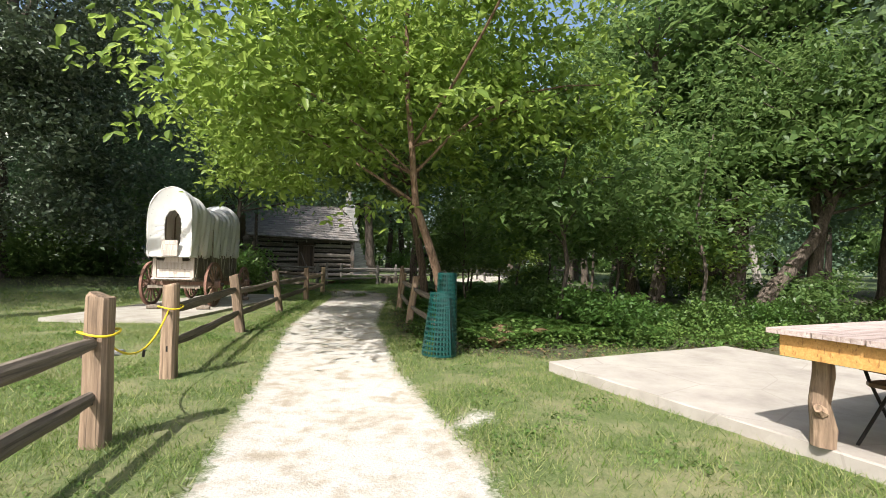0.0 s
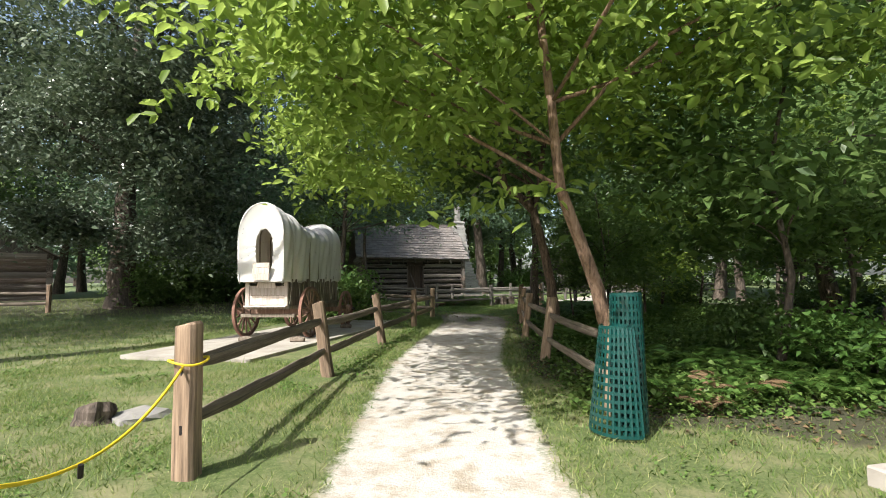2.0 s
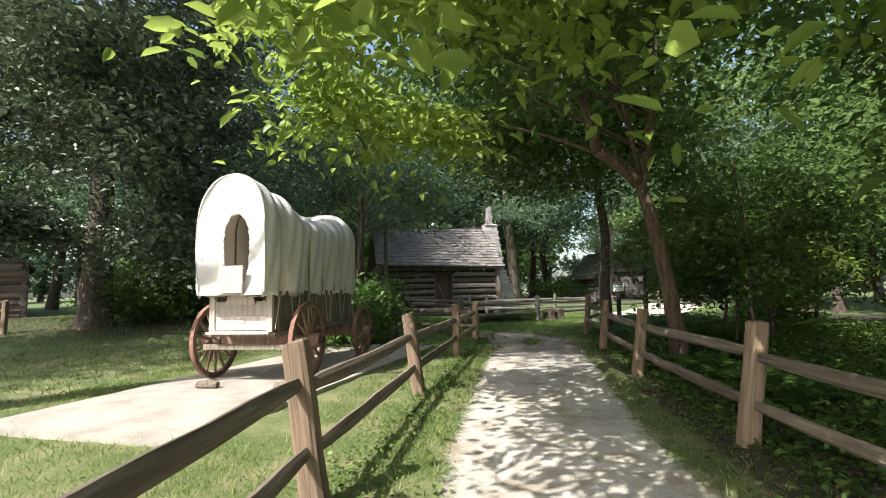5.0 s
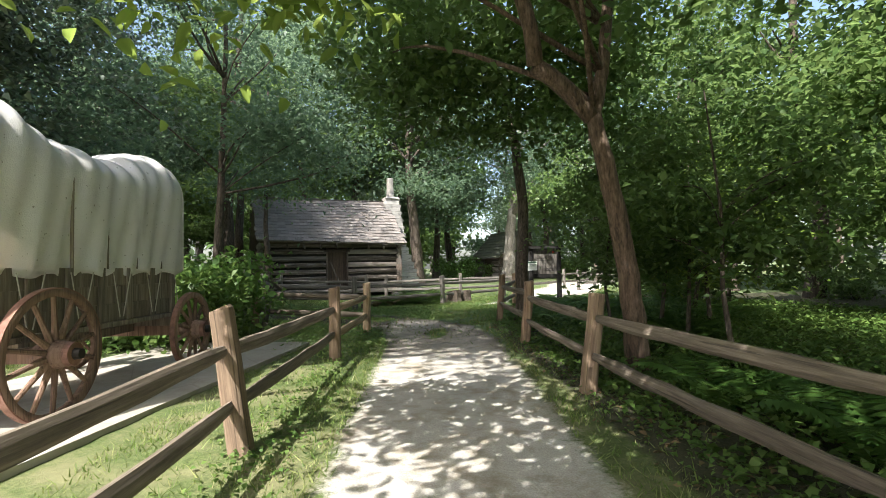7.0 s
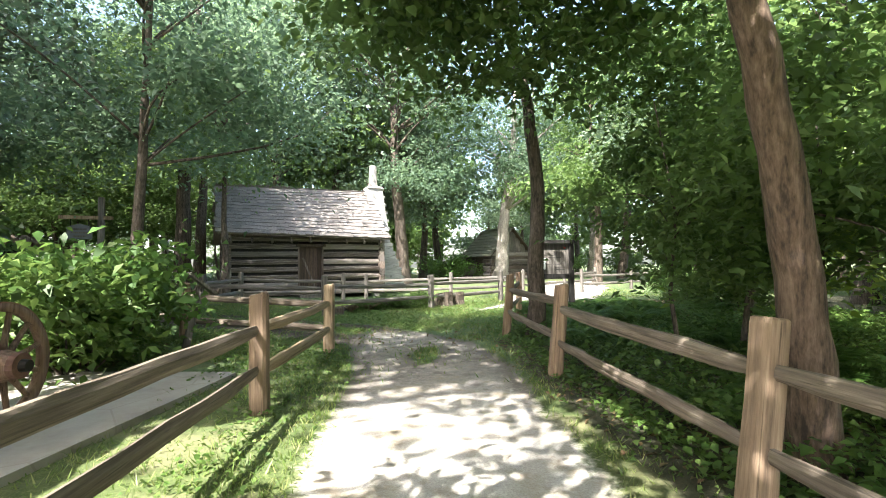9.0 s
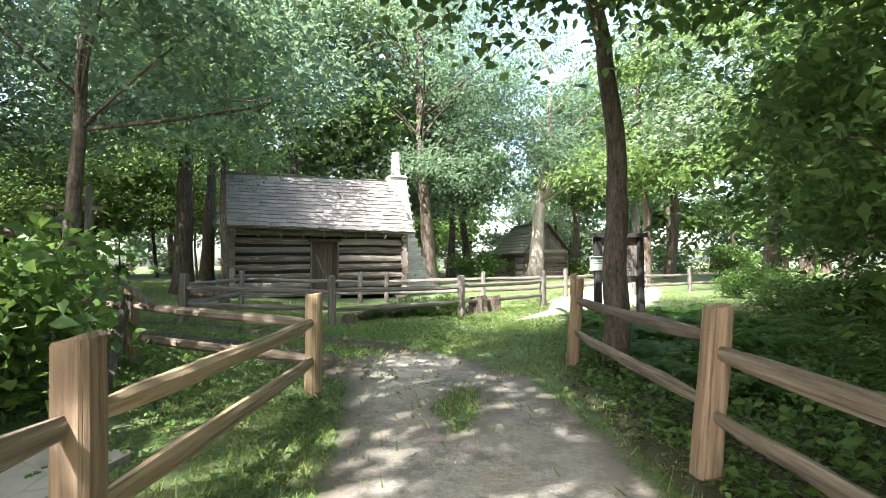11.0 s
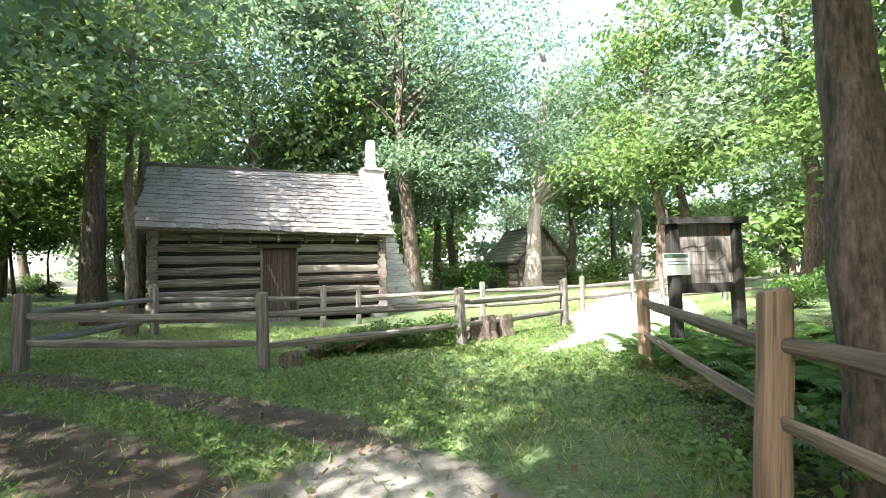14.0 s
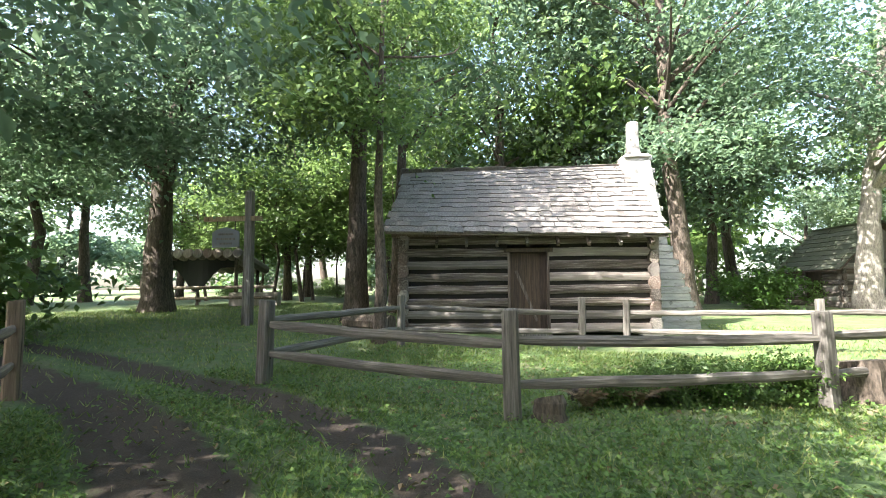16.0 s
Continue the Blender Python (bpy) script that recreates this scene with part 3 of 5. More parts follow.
LEFT = [(-2.36, 5.71), (-2.57, 9.11), (-2.58, 12.38), (-2.52, 15.91), (-2.39, 18.95)]
RIGHT = [(0.86, 7.45), (0.52, 10.6), (0.38, 13.69), (0.47, 17.0), (0.56, 20.15), (1.66, 23.8)]
run_fence([(-2.0, 3.70), (-1.80, 0.35)], seed=3, r=0.082)
run_fence(LEFT[:4], seed=5, r=0.078, leans=(0, -7.5, -8, 0))
run_fence(LEFT[3:], seed=6, post_from=1, mat=M_newrail, railmat=M_newrail, r=0.078, rlabel="pale new split wooden fence rail", label="pale new square fence post at the corner")
run_fence(RIGHT[:4], seed=9, r=0.075, rail_r=0.053, leans=(3, 7.5, 7.5, 5), label="square weathered wooden fence post among the ferns")
run_fence(RIGHT[3:], seed=10, h=1.09, r=0.075, rail_r=0.051, leans=(5, 5, 0), post_from=1, heights=(0.84, 0.45), label="square weathered wooden fence post among the ferns")
run_fence([LEFT[4], (-5.2, 20.6), (-8.2, 22.7)], seed=12, post_from=1)
run_fence([(-6.5, 24.5), (-3.37, 24.62), (-0.45, 26.35), (2.18, 28.85)], seed=15, r=0.085, mat=M_grey, railmat=M_grey, label="square grey weathered fence post on the lawn", rlabel="grey weathered split fence rail")
run_fence([(-6.5, 24.5), (-6.75, 28.3), (-3.6, 30.2)], seed=18, r=0.07, mat=M_grey, railmat=M_grey, post_from=1, label="grey weathered fence post before the log cabin", rlabel="grey weathered split fence rail")
run_fence([(-2.8, 31.0), (0.6, 31.2), (3.9, 32.6), (6.6, 35.0), (9.2, 37.5)], seed=21, r=0.07, mat=M_grey, railmat=M_grey, label="grey weathered fence post beyond the cabin yard", rlabel="grey weathered split fence rail")
run_fence([(6.8, 33.2), (9.8, 34.6), (12.8, 36), (15.8, 37.2)], seed=24, r=0.07, mat=M_grey, railmat=M_grey, label="pale weathered fence post beside the far track", rlabel="pale weathered split fence rail")
run_fence([(-16.8, 19.0), (-19.7, 18.2), (-22.6, 17.4), (-25.5, 16.6)], seed=27, label="dark fence post at the edge of the woods", rlabel="dark split rail at the edge of the woods")


def rope():
    a, b = Vector((-2.02, 3.72, 0.80)), Vector((-2.36, 5.68, 0.78))
    pts = []
    for i in range(25):
        q = i / 24
        p = a.lerp(b, q)
        p.z -= 0.34 * 4 * q * (1 - q) * 0.9
        pts.append(tuple(p))
    t = thing("rope", Matrix.Identity(4), "thin yellow rope slung between two fence posts", "rope")
    part("rope_line", Geo().tube(pts, 0.009, 6), M_rope, t, smooth=True)
    for c in ((-2.0, 3.70, 0.80), (-2.36, 5.71, 0.78)):
        ring = [(c[0] + 0.125 * math.cos(u), c[1] + 0.125 * math.sin(u), c[2] + 0.015 * math.sin(2 * u)) for u in np.linspace(0, 2 * math.pi, 17)]
        part("loop", Geo().tube(ring, 0.009, 6), M_rope, t, smooth=True)
    part("carabiner", Geo().tube([(-2.09, 4.55, 0.52), (-2.1, 4.56, 0.46)], 0.012, 6), M_iron, t)


rope()


# ---- concrete slab, table, chair ----
def slab():
    u = Vector((0.945, 0.327, 0))
    m = Matrix((u, Vector((-0.327, 0.945, 0)), Vector((0, 0, 1)))).transposed().to_4x4()
    m.translation = (2.06, 5.95, 0)
    g = Geo()
    n = 40
    h = 0.12
    rows = [(0.0, h - 0.012), (0.012, h), (0.10, h), (1.7, h + 0.004), (3.42, h), (3.44, -0.1)]
    pts = []
    rnd = random.Random(5)
    for i in range(n + 1):
        yy = -9.0 * i / n
        pts.append((rnd.uniform(-0.012, 0.012), yy, -0.1))
        for x, z in rows:
            pts.append((x + (rnd.uniform(-0.012, 0.008) if x < 0.05 else 0), yy + (0.0 if 0 < i else -0.0), z))
    k = len(rows) + 1
    fs = [(i * k + j, (i + 1) * k + j, (i + 1) * k + j + 1, i * k + j + 1) for i in range(n) for j in range(k - 1)]
    back = len(pts)
    pts += [(0, 0, -0.1), (3.44, 0, -0.1), (3.42, 0, h), (0.012, 0, h)]
    fs += [(back + 1, back, back + 3, back + 2)]
    g.add(pts, fs)
    tagged(solid("concrete_slab", g, M_concrete, "pale raised concrete slab with worn edges", "slab", m=m), kind="structure")


slab()


def log_table():
    t = thing("work_table", pose(3.06, 3.1, 0.12, 0, 0, 17), "rustic table with log legs and a varnished orange apron", "table")
    for x, y in ((0, 0), (2.1, 0), (0, -0.85), (2.1, -0.85)):
        g = Geo()
        g.tube([(x, y, 0), (x + .01, y, 0.12), (x - 0.02, y + .01, 0.3), (x + .01, y, 0.5), (x, y, 0.62), (x, y, 0.70)], [0.078, 0.08, 0.066, 0.07, 0.064, 0.062], 12, rough=0.14, seed=int(x * 7 + y * 3) + 4)
        leg = part("leg", g, M_post, t, "peeled knotty log leg")
        part("knot", Geo().tube([(x - 0.06, y - 0.02, 0.26), (x - 0.11, y - 0.03, 0.28)], [0.05, 0.025], 8, rough=0.3, seed=2), M_post, leg)
    part("apron", Geo().box((1.0, 0.12, 0.70), (2.5, 0.035, 0.15)), M_orange, t, "varnished orange front board")
    part("apron", Geo().box((1.0, -0.95, 0.70), (2.5, 0.035, 0.15)), M_orange, t, "varnished orange front board")
    part("apron", Geo().box((-0.235, -0.415, 0.70), (0.035, 1.03, 0.15)), M_orange, t, "varnished orange side board")
    for i in range(4):
        y = 0.06 - 0.3 * i
        part("board", Geo().box((1.0, y, 0.795 + 0.003 * (i % 2)), (2.62, 0.29, 0.035), chamfer=0.01), M_top, t, "weathered top board")


log_table()


def folding_chair(m):
    t = thing("folding_chair", m, "brown steel folding chair standing under the table", "chair", "folding chairs")
    part("seat", Geo().box((0, 0, 0.43), (0.40, 0.38, 0.025), chamfer=0.05), M_brown, t, "curved brown seat")
    for s in (-1, 1):
        part("leg", Geo().tube([(s * 0.22, -0.22, 0.0), (s * 0.21, 0.1, 0.45), (s * 0.2, 0.2, 0.62)], 0.012, 8), M_iron, t)
        part("leg", Geo().tube([(s * 0.19, 0.24, 0.0), (s * 0.19, -0.16, 0.42)], 0.012, 8), M_iron, t)
    part("stretcher", Geo().tube([(-0.22, -0.17, 0.08), (0.22, -0.17, 0.08)], 0.008, 6), M_iron, t)
    part("backrest", Geo().box((0, 0.2, 0.58), (0.40, 0.02, 0.11)), M_brown, t)


folding_chair(pose(3.6, 2.95, 0.122, 0, 0, 100))


# ---- the rolled plastic fence ----
def net_roll(x, y):
    t = thing("plastic_fence_roll", at(x, y, 20), "rolled green plastic snow fence standing on end", "fence roll")

    def sheet(curve, h, cols, rows, wob):
        """A sheet of slotted mesh: strands along both ways, as flat bands."""
        g = Geo()
        P = [[curve(i / cols, j / rows) for i in range(cols + 1)] for j in range(rows + 1)]

        def band(a, b, w):
            a, b = Vector(a), Vector(b)
            d = (b - a).normalized()
            n = Vector(((a + b) / 2).to_tuple())
            n.z = 0
            s = d.cross(n.normalized() if n.length else Vector((1, 0, 0))).normalized() * w
            k = 0.003 * (n.normalized() if n.length else Vector((1, 0, 0)))
            g.add([tuple(a + s + k), tuple(a - s + k), tuple(b - s + k), tuple(b + s + k), tuple(a + s - k), tuple(a - s - k), tuple(b - s - k), tuple(b + s - k)],
                  [(0, 1, 2, 3), (7, 6, 5, 4), (0, 4, 5, 1), (2, 6, 7, 3), (1, 5, 6, 2), (3, 7, 4, 0)])

        for j in range(rows + 1):
            for i in range(cols):
                band(P[j][i], P[j][i + 1], 0.0135)
        for i in range(cols + 1):
            for j in range(rows):
                band(P[j][i], P[j + 1][i], 0.0115)
        return g

    def roll(u, v):
        a = u * 2 * math.pi * 2.4
        r = 0.19 - 0.028 * u * 2.4 + 0.03 * (1 - v)
        return (r * math.cos(a), r * math.sin(a), 0.02 + v * 1.15)

    def flap(u, v):
        a = 2.2 + u * 2.4
        r = 0.23 + 0.14 * (1 - v) + 0.04 * math.sin(3 * u)
        return (r * math.cos(a) - 0.06, r * math.sin(a), 0.05 + v * 0.85)

    part("roll", sheet(roll, 1, 58, 18, 0), M_net, t)
    part("loose_flap", sheet(flap, 1, 15, 13, 0), M_net, t, "sagging loose outer turn")
    t.scale = (0.76, 0.76, 1.0)


net_roll(0.87, 6.9)


# ---- wagon ----
def wheel(m, R, parent, spokes=12):
    w = new("wheel")
    w.parent = parent
    w.matrix_local = m
    g = Geo()
    n = 40
    vs, fs = [], []
    for i in range(n):
        a = 2 * math.pi * i / n
        for rr, x in ((R, -0.032), (R, 0.032), (R - 0.06, 0.028), (R - 0.06, -0.028)):
            vs.append((x, rr * math.cos(a), rr * math.sin(a)))
    fs = [(i * 4 + k, i * 4 + (k + 1) % 4, ((i + 1) % n) * 4 + (k + 1) % 4, ((i + 1) % n) * 4 + k) for i in range(n) for k in range(4)]
    part("felloe", g.add(vs, fs), M_wheel, w, "wooden wheel rim", True)
    g = Geo()
    vs = []
    for i in range(n):
        a = 2 * math.pi * i / n
        for rr, x in ((R + 0.012, -0.03), (R + 0.012, 0.03), (R + 0.001, 0.03), (R + 0.001, -0.03)):
            vs.append((x, rr * math.cos(a), rr * math.sin(a)))
    part("tyre", g.add(vs, fs), M_rim, w, "rusty red iron tyre")
    for i in range(spokes):
        a = 2 * math.pi * (i + 0.5) / spokes
        c, s = math.cos(a), math.sin(a)
        part("spoke", Geo().tube([(0.02, 0.09 * c, 0.09 * s), (0.012, R * 0.5 * c, R * 0.5 * s), (0, (R - 0.055) * c, (R - 0.055) * s)], [0.03, 0.022, 0.02], 8), M_wheel, w)
    part("hub", Geo().tube([(-0.12, 0, 0), (-0.05, 0, 0), (0.06, 0, 0), (0.13, 0, 0), (0.17, 0, 0)], [0.085, 0.11, 0.12, 0.10, 0.085], 16), M_wheel, w, smooth=False)
    part("hub_band", Geo().tube([(0.135, 0, 0), (0.185, 0, 0)], [0.098, 0.095], 16), M_rim, w)
    part("axle_cap", Geo().tube([(0.18, 0, 0), (0.235, 0, 0)], [0.05, 0.042], 12), M_iron, w)
    return w


def wagon():
    t = thing("covered_wagon", pose(-5.13, 13.76, 0.06, 0, 0, -2.0), "covered prairie wagon with white canvas top and wooden box", "wagon")
    y0, y1, hw = -1.10, 1.76, 0.45
    zb, zt = 0.70, 1.26
    for s in (-1, 1):
        for k, (z0, z1) in enumerate(((zb, 0.88), (0.885, 1.07), (1.075, zt))):
            part("side_board", Geo().box((s * hw, (y0 + y1) / 2, (z0 + z1) / 2), (0.03, y1 - y0, z1 - z0)), M_wagon, t)
        for y in np.linspace(y0 + 0.12, y1 - 0.1, 7):
            part("stave", Geo().box((s * (hw + 0.03), y, 0.98), (0.03, 0.085, 0.56), chamfer=0.008), M_wagon, t)
        part("corner_stave", Geo().box((s * (hw - 0.02), y0 - 0.03, 0.98), (0.08, 0.05, 0.56)), M_tail, t)
    part("floor_board", Geo().box((0, (y0 + y1) / 2, zb - 0.03), (2 * hw + 0.1, y1 - y0 + 0.06, 0.05)), M_wagon, t)
    # tailgate, stepped boards
    hy0 = -1.41
    for k, (z0, z1, w) in enumerate(((0.73, 0.92, 0.82), (0.925, 1.12, 0.82), (1.24, 1.37, 0.36), (1.375, 1.50, 0.36), (1.505, 1.60, 0.36))):
        part("tailgate_board", Geo().box((0.02 if k > 1 else 0.0, (hy0 - 0.02 if k > 1 else y0 - 0.02) + 0.004 * k, (z0 + z1) / 2), (w, 0.03, z1 - z0), chamfer=0.006), M_tail, t, "pale weathered tailgate board")
    part("tailgate_board", Geo().box((0.0, y0 - 0.05, 1.165), (0.44, 0.03, 0.17), taper=0.8), M_tail, t, "pale weathered tailgate board")
    part("step_board", Geo().box((0, y0 - 0.07, zb + 0.0), (0.94, 0.14, 0.03), chamfer=0.01), M_tail, t, "pale step board")
    part("front_board", Geo().box((0, y1, 0.98), (2 * hw, 0.03, 0.56)), M_wagon, t)
    # running gear
    ya, yf, R, r = -0.62, 1.64, 0.545, 0.47
    part("axle", Geo().box((0, ya, R), (1.24, 0.12, 0.12), chamfer=0.015), M_wheel, t)
    part("axle", Geo().box((0, yf, r), (1.24, 0.12, 0.12), chamfer=0.015), M_wheel, t)
    part("bolster", Geo().box((0, ya, 0.64), (1.0, 0.1, 0.1)), M_wagon, t)
    part("bolster", Geo().box((0, yf, 0.60), (1.0, 0.1, 0.18)), M_wagon, t)
    part("reach_pole", Geo().box((0, 0.51, 0.52), (0.09, 2.22, 0.09), chamfer=0.012), M_wagon, t)
    part("brake_beam", Geo().box((0, ya - 0.45, 0.50), (1.2, 0.06, 0.07)), M_wagon, t)
    for s in (-1, 1):
        flip = pose(0, 0, 0, 0, 0, 0 if s > 0 else 180)
        wheel(pose(s * 0.74, ya, R + 0.005) @ flip, R - 0.012, t, 14)
        wheel(pose(s * 0.74, yf, r + 0.005) @ flip, r - 0.012, t, 12)
        for i, y in enumerate(np.linspace(y0 + 0.1, y1 - 0.1, 10)):
            d = 0.12 * (1 if i % 2 else -1)
            part("lashing", Geo().tube([(s * (hw + 0.055), y, 1.22), (s * (hw + 0.05), y + d, 0.74)], 0.006, 5), M_cord, t)
    for z in (0.9, 1.2):
        part("lashing", Geo().tube([(-0.46, y0 - 0.07, 1.2), (0.0, y0 - 0.085, z - 0.02), (0.46, y0 - 0.07, 1.2)], 0.006, 5), M_cord, t)
    # the canvas: hoops with slack between them
    rnd = np.random.default_rng(8)
    hoops = [(-1.98, 2.98, 0.60), (-1.55, 3.0, 0.62), (-1.2, 2.9, 0.615), (-0.75, 2.88, 0.61), (-0.35, 2.70, 0.60), (0.1, 2.66, 0.60), (0.6, 2.60, 0.60), (1.0, 2.66, 0.61), (1.25, 2.80, 0.62), (1.6, 2.86, 0.62), (1.95, 2.82, 0.60)]
    hy = np.array([max(h[0] * (0.80 if h[0] < 0 else 0.98), -1.41 + 0.02 * k) for k, h in enumerate(hoops)])
    ht = np.array([h[1] - 0.14 for h in hoops])
    hwid = np.array([h[2] * 0.84 for h in hoops])
    ny, na = 90, 56
    V, F = [], []
    for i in range(ny + 1):
        y = hy[0] + (hy[-1] - hy[0]) * i / ny
        top, wd = np.interp(y, hy, ht), np.interp(y, hy, hwid)
        for j in range(na + 1):
            u = -1 + 2 * j / na
            # straight sides below, a round arch above
            e = abs(u)
            if e > 0.52:
                q = (e - 0.52) / 0.48
                x, z = wd - 0.03 * q * q, 2.16 - (2.16 - 1.19) * q
                x *= math.copysign(1, u)
            else:
                a = (u / 0.52) * math.pi / 2
                x, z = wd * math.sin(a) * (1 + 0.0 * a), 2.16 + (top - 2.16) * math.cos(a)
            fold = 0.018 * math.sin(9 * y + 2.0 * z + 3 * u) * (0.4 + e) + 0.012 * math.sin(23 * y + 5 * u - 2 * z)
            crease = -0.05 * math.exp(-((y + 0.95) / 0.05) ** 2) - 0.03 * math.exp(-((y - 0.9) / 0.06) ** 2) - 0.035 * math.exp(-((y + 0.36 - 0.25 * (z - 1.4)) / 0.06) ** 2)
            nzx = math.copysign(min(1, e / 0.3), u) if u else 0
            x += nzx * (fold + crease * 0.6)
            z += (fold + crease) * (1 - e)
            if e > 0.985:
                z += 0.02 * math.sin(14 * y)
            V.append((x, y, z))
    k = na + 1
    F = [(i * k + j, (i + 1) * k + j, (i + 1) * k + j + 1, i * k + j + 1) for i in range(ny) for j in range(na)]
    cover = part("cover", Geo().add(V, F), M_canvas, t, "white weathered canvas cover", True)
    sol = cover.modifiers.new("thick", "SOLIDIFY")
    sol.thickness = 0.006

    # gathered end sheets with an oval opening
    def end_sheet(y, sgn, cx, cz, rx, rz_top, rz_low, slit):
        na2, nr = 72, 14
        V, F = [], []
        top, wd = float(np.interp(y, hy, ht)), float(np.interp(y, hy, hwid))
        for i in range(na2):
            a = 2 * math.pi * i / na2
            dx, dz = math.sin(a), math.cos(a)
            # outer edge along the arch
            lo, hi = 0.0, 3.0
            for _ in range(30):
                mid = (lo + hi) / 2
                px, pz = cx + dx * mid, cz + dz * mid
                ins = pz > 1.21 and abs(px) < wd and (pz < 2.16 or (px / wd) ** 2 + ((pz - 2.16) / (top - 2.16)) ** 2 < 1)
                lo, hi = (mid, hi) if ins else (lo, mid)
            ri = 1 / math.sqrt((dx / rx) ** 2 + (dz / (rz_top if dz > 0 else rz_low)) ** 2)
            ri = min(ri * (1 + 0.025 * math.sin(17 * a)), lo * 0.9)
            for j in range(nr + 1):
                q = j / nr
                rr = ri + (lo - ri) * q
                bulge = -sgn * (0.05 * math.sin(math.pi * q)) + sgn * 0.014 * math.sin(13 * a + 1.5 * math.sin(3 * a)) * (1 - q) ** 0.7
                V.append((cx + dx * rr, y + sgn * 0.10 * (1 - q) ** 1.2 * -1 + bulge * 0.6, cz + dz * rr))
        k = nr + 1
        F = [(i * k + j, i * k + j + 1, ((i + 1) % na2) * k + j + 1, ((i + 1) % na2) * k + j) for i in range(na2) for j in range(nr)]
        ob = part("end_cover", Geo().add(V, F), M_canvas, t, "gathered canvas end with an oval opening", True)
        so = ob.modifiers.new("thick", "SOLIDIFY")
        so.thickness = 0.006

    end_sheet(hy[0] + 0.01, -1, 0.03, 1.94, 0.19, 0.36, 0.76, True)
    end_sheet(hy[-1] - 0.01, 1, 0.0, 1.95, 0.05, 0.08, 0.08, False)
    for y in np.linspace(-1.05, 1.4, 6):
        arc = [(0.48 * math.cos(a), y, 2.14 + (float(np.interp(y, hy, ht)) - 2.18) * math.sin(a)) for a in np.linspace(0, math.pi, 15)]
        part("bow", Geo().tube([(0.48, y, 1.25)] + arc + [(-0.48, y, 1.25)], 0.016, 6), M_wagon, t)

    t.scale = (1.03, 1.03, 1.03)


wagon()
pad = Geo().box((0, 0, -0.02), (2.6, 7.4, 0.16), chamfer=0.05)
solid("wagon_pad", pad, M_pad, "dusty flat concrete pad under the wagon", "pad", kind="structure", m=pose(-5.0, 13.9, 0, 0, 0, -8))
for (x, y, sx, sy) in ((-5.5, 12.35, .3, .16), (-4.35, 12.3, .3, .14), (-4.2, 15.1, .28, .15)):
    solid("wheel_chock", Geo().tube([(x - sx / 2, y, 0.105), (x, y + .01, 0.115), (x + sx / 2, y, 0.105)], [0.05, 0.065, 0.05], 8, rough=0.3, seed=4), M_rail, "rough wooden chock block beside a wagon wheel", "chock", "wheel chocks")


# ---- log cabin ----
def log_piece(parent, a, b, r, mat, seed, name="log"):
    rnd = random.Random(seed)
    a, b = Vector(a), Vector(b)
    d = b - a
    L = d.length
    pts = [(rnd.uniform(-0.012, 0.012), rnd.uniform(-0.01, 0.01), L * i / 6) for i in range(7)]
    g = Geo()
    g.tube(pts, [r * rnd.uniform(0.94, 1.06) for _ in pts], 10, flat=0.72, rough=0.16, square=0.45, seed=seed, up=(0, 1, 0))
    ob = part(name, g, mat, parent)
    z = d.normalized()
    x = Vector((0, 0, 1)).cross(z).normalized()
    y = z.cross(x)
    ob.matrix_local = Matrix.Translation(a) @ Matrix((x, y, z)).transposed().to_4x4()
    return ob


def shingle_slope(parent, x0, x1, y0, z0, y1, z1, courses, cols, mat, seed, as_parts=True, twist=(0.0, 0.0)):
    """Overlapping rows of split shingles from the eave (y0, z0) up to the ridge (y1, z1)."""
    rnd = random.Random(seed)
    S = math.hypot(y1 - y0, z1 - z0)
    dy, dz = (y1 - y0) / S, (z1 - z0) / S
    ang = math.degrees(math.atan2(dz, dy))
    step = S / courses
    kinds = []
    w = (x1 - x0) / cols
    for k in range(6):
        g = Geo()
        L = step * 1.35
        ww = w * (0.90 + 0.035 * k)
        t0 = 0.038 + 0.016 * rnd.random()
        j = rnd.uniform(-0.015, 0.015)
        vs = [(-ww / 2, j, 0.004), (ww / 2, -j, 0.004), (ww / 2, L, -0.012), (-ww / 2, L, -0.012),
              (-ww / 2, j, t0), (ww / 2, -j, t0 - 0.006), (ww / 2, L, 0.0), (-ww / 2, L, 0.0)]
        g.add(vs, [(3, 2, 1, 0), (4, 5, 6, 7), (0, 1, 5, 4), (1, 2, 6, 5), (2, 3, 7, 6), (3, 0, 4, 7)])
        kinds.append(g)
    meshes = [g.mesh("shingle", mat) for g in kinds] if as_parts else None
    joined = Geo()
    for c in range(courses):
        shift = rnd.uniform(-0.5, 0.5) * w
        for i in range(cols):
            x = x0 + (i + 0.5) * w + shift * 0.5
            s = c * step + rnd.uniform(-0.035, 0.035)
            u = (x1 - x) / (x1 - x0)
            tz = u * (twist[0] + (twist[1] - twist[0]) * s / S)
            m = pose(x, y0 + dy * s, z0 + dz * s + 0.012 + tz, ang if dy > 0 else ang, 0, rnd.uniform(-1.2, 1.2))
            if as_parts:
                ob = part("shingle", meshes[rnd.randrange(6)], None, parent)
                ob.matrix_local = m
            else:
                g = kinds[rnd.randrange(6)]
                joined.add([tuple(m @ Vector(v)) for v in g.v], g.f)
    if not as_parts:
        tagged(part("shingles", joined, mat, parent), kind="stuff")


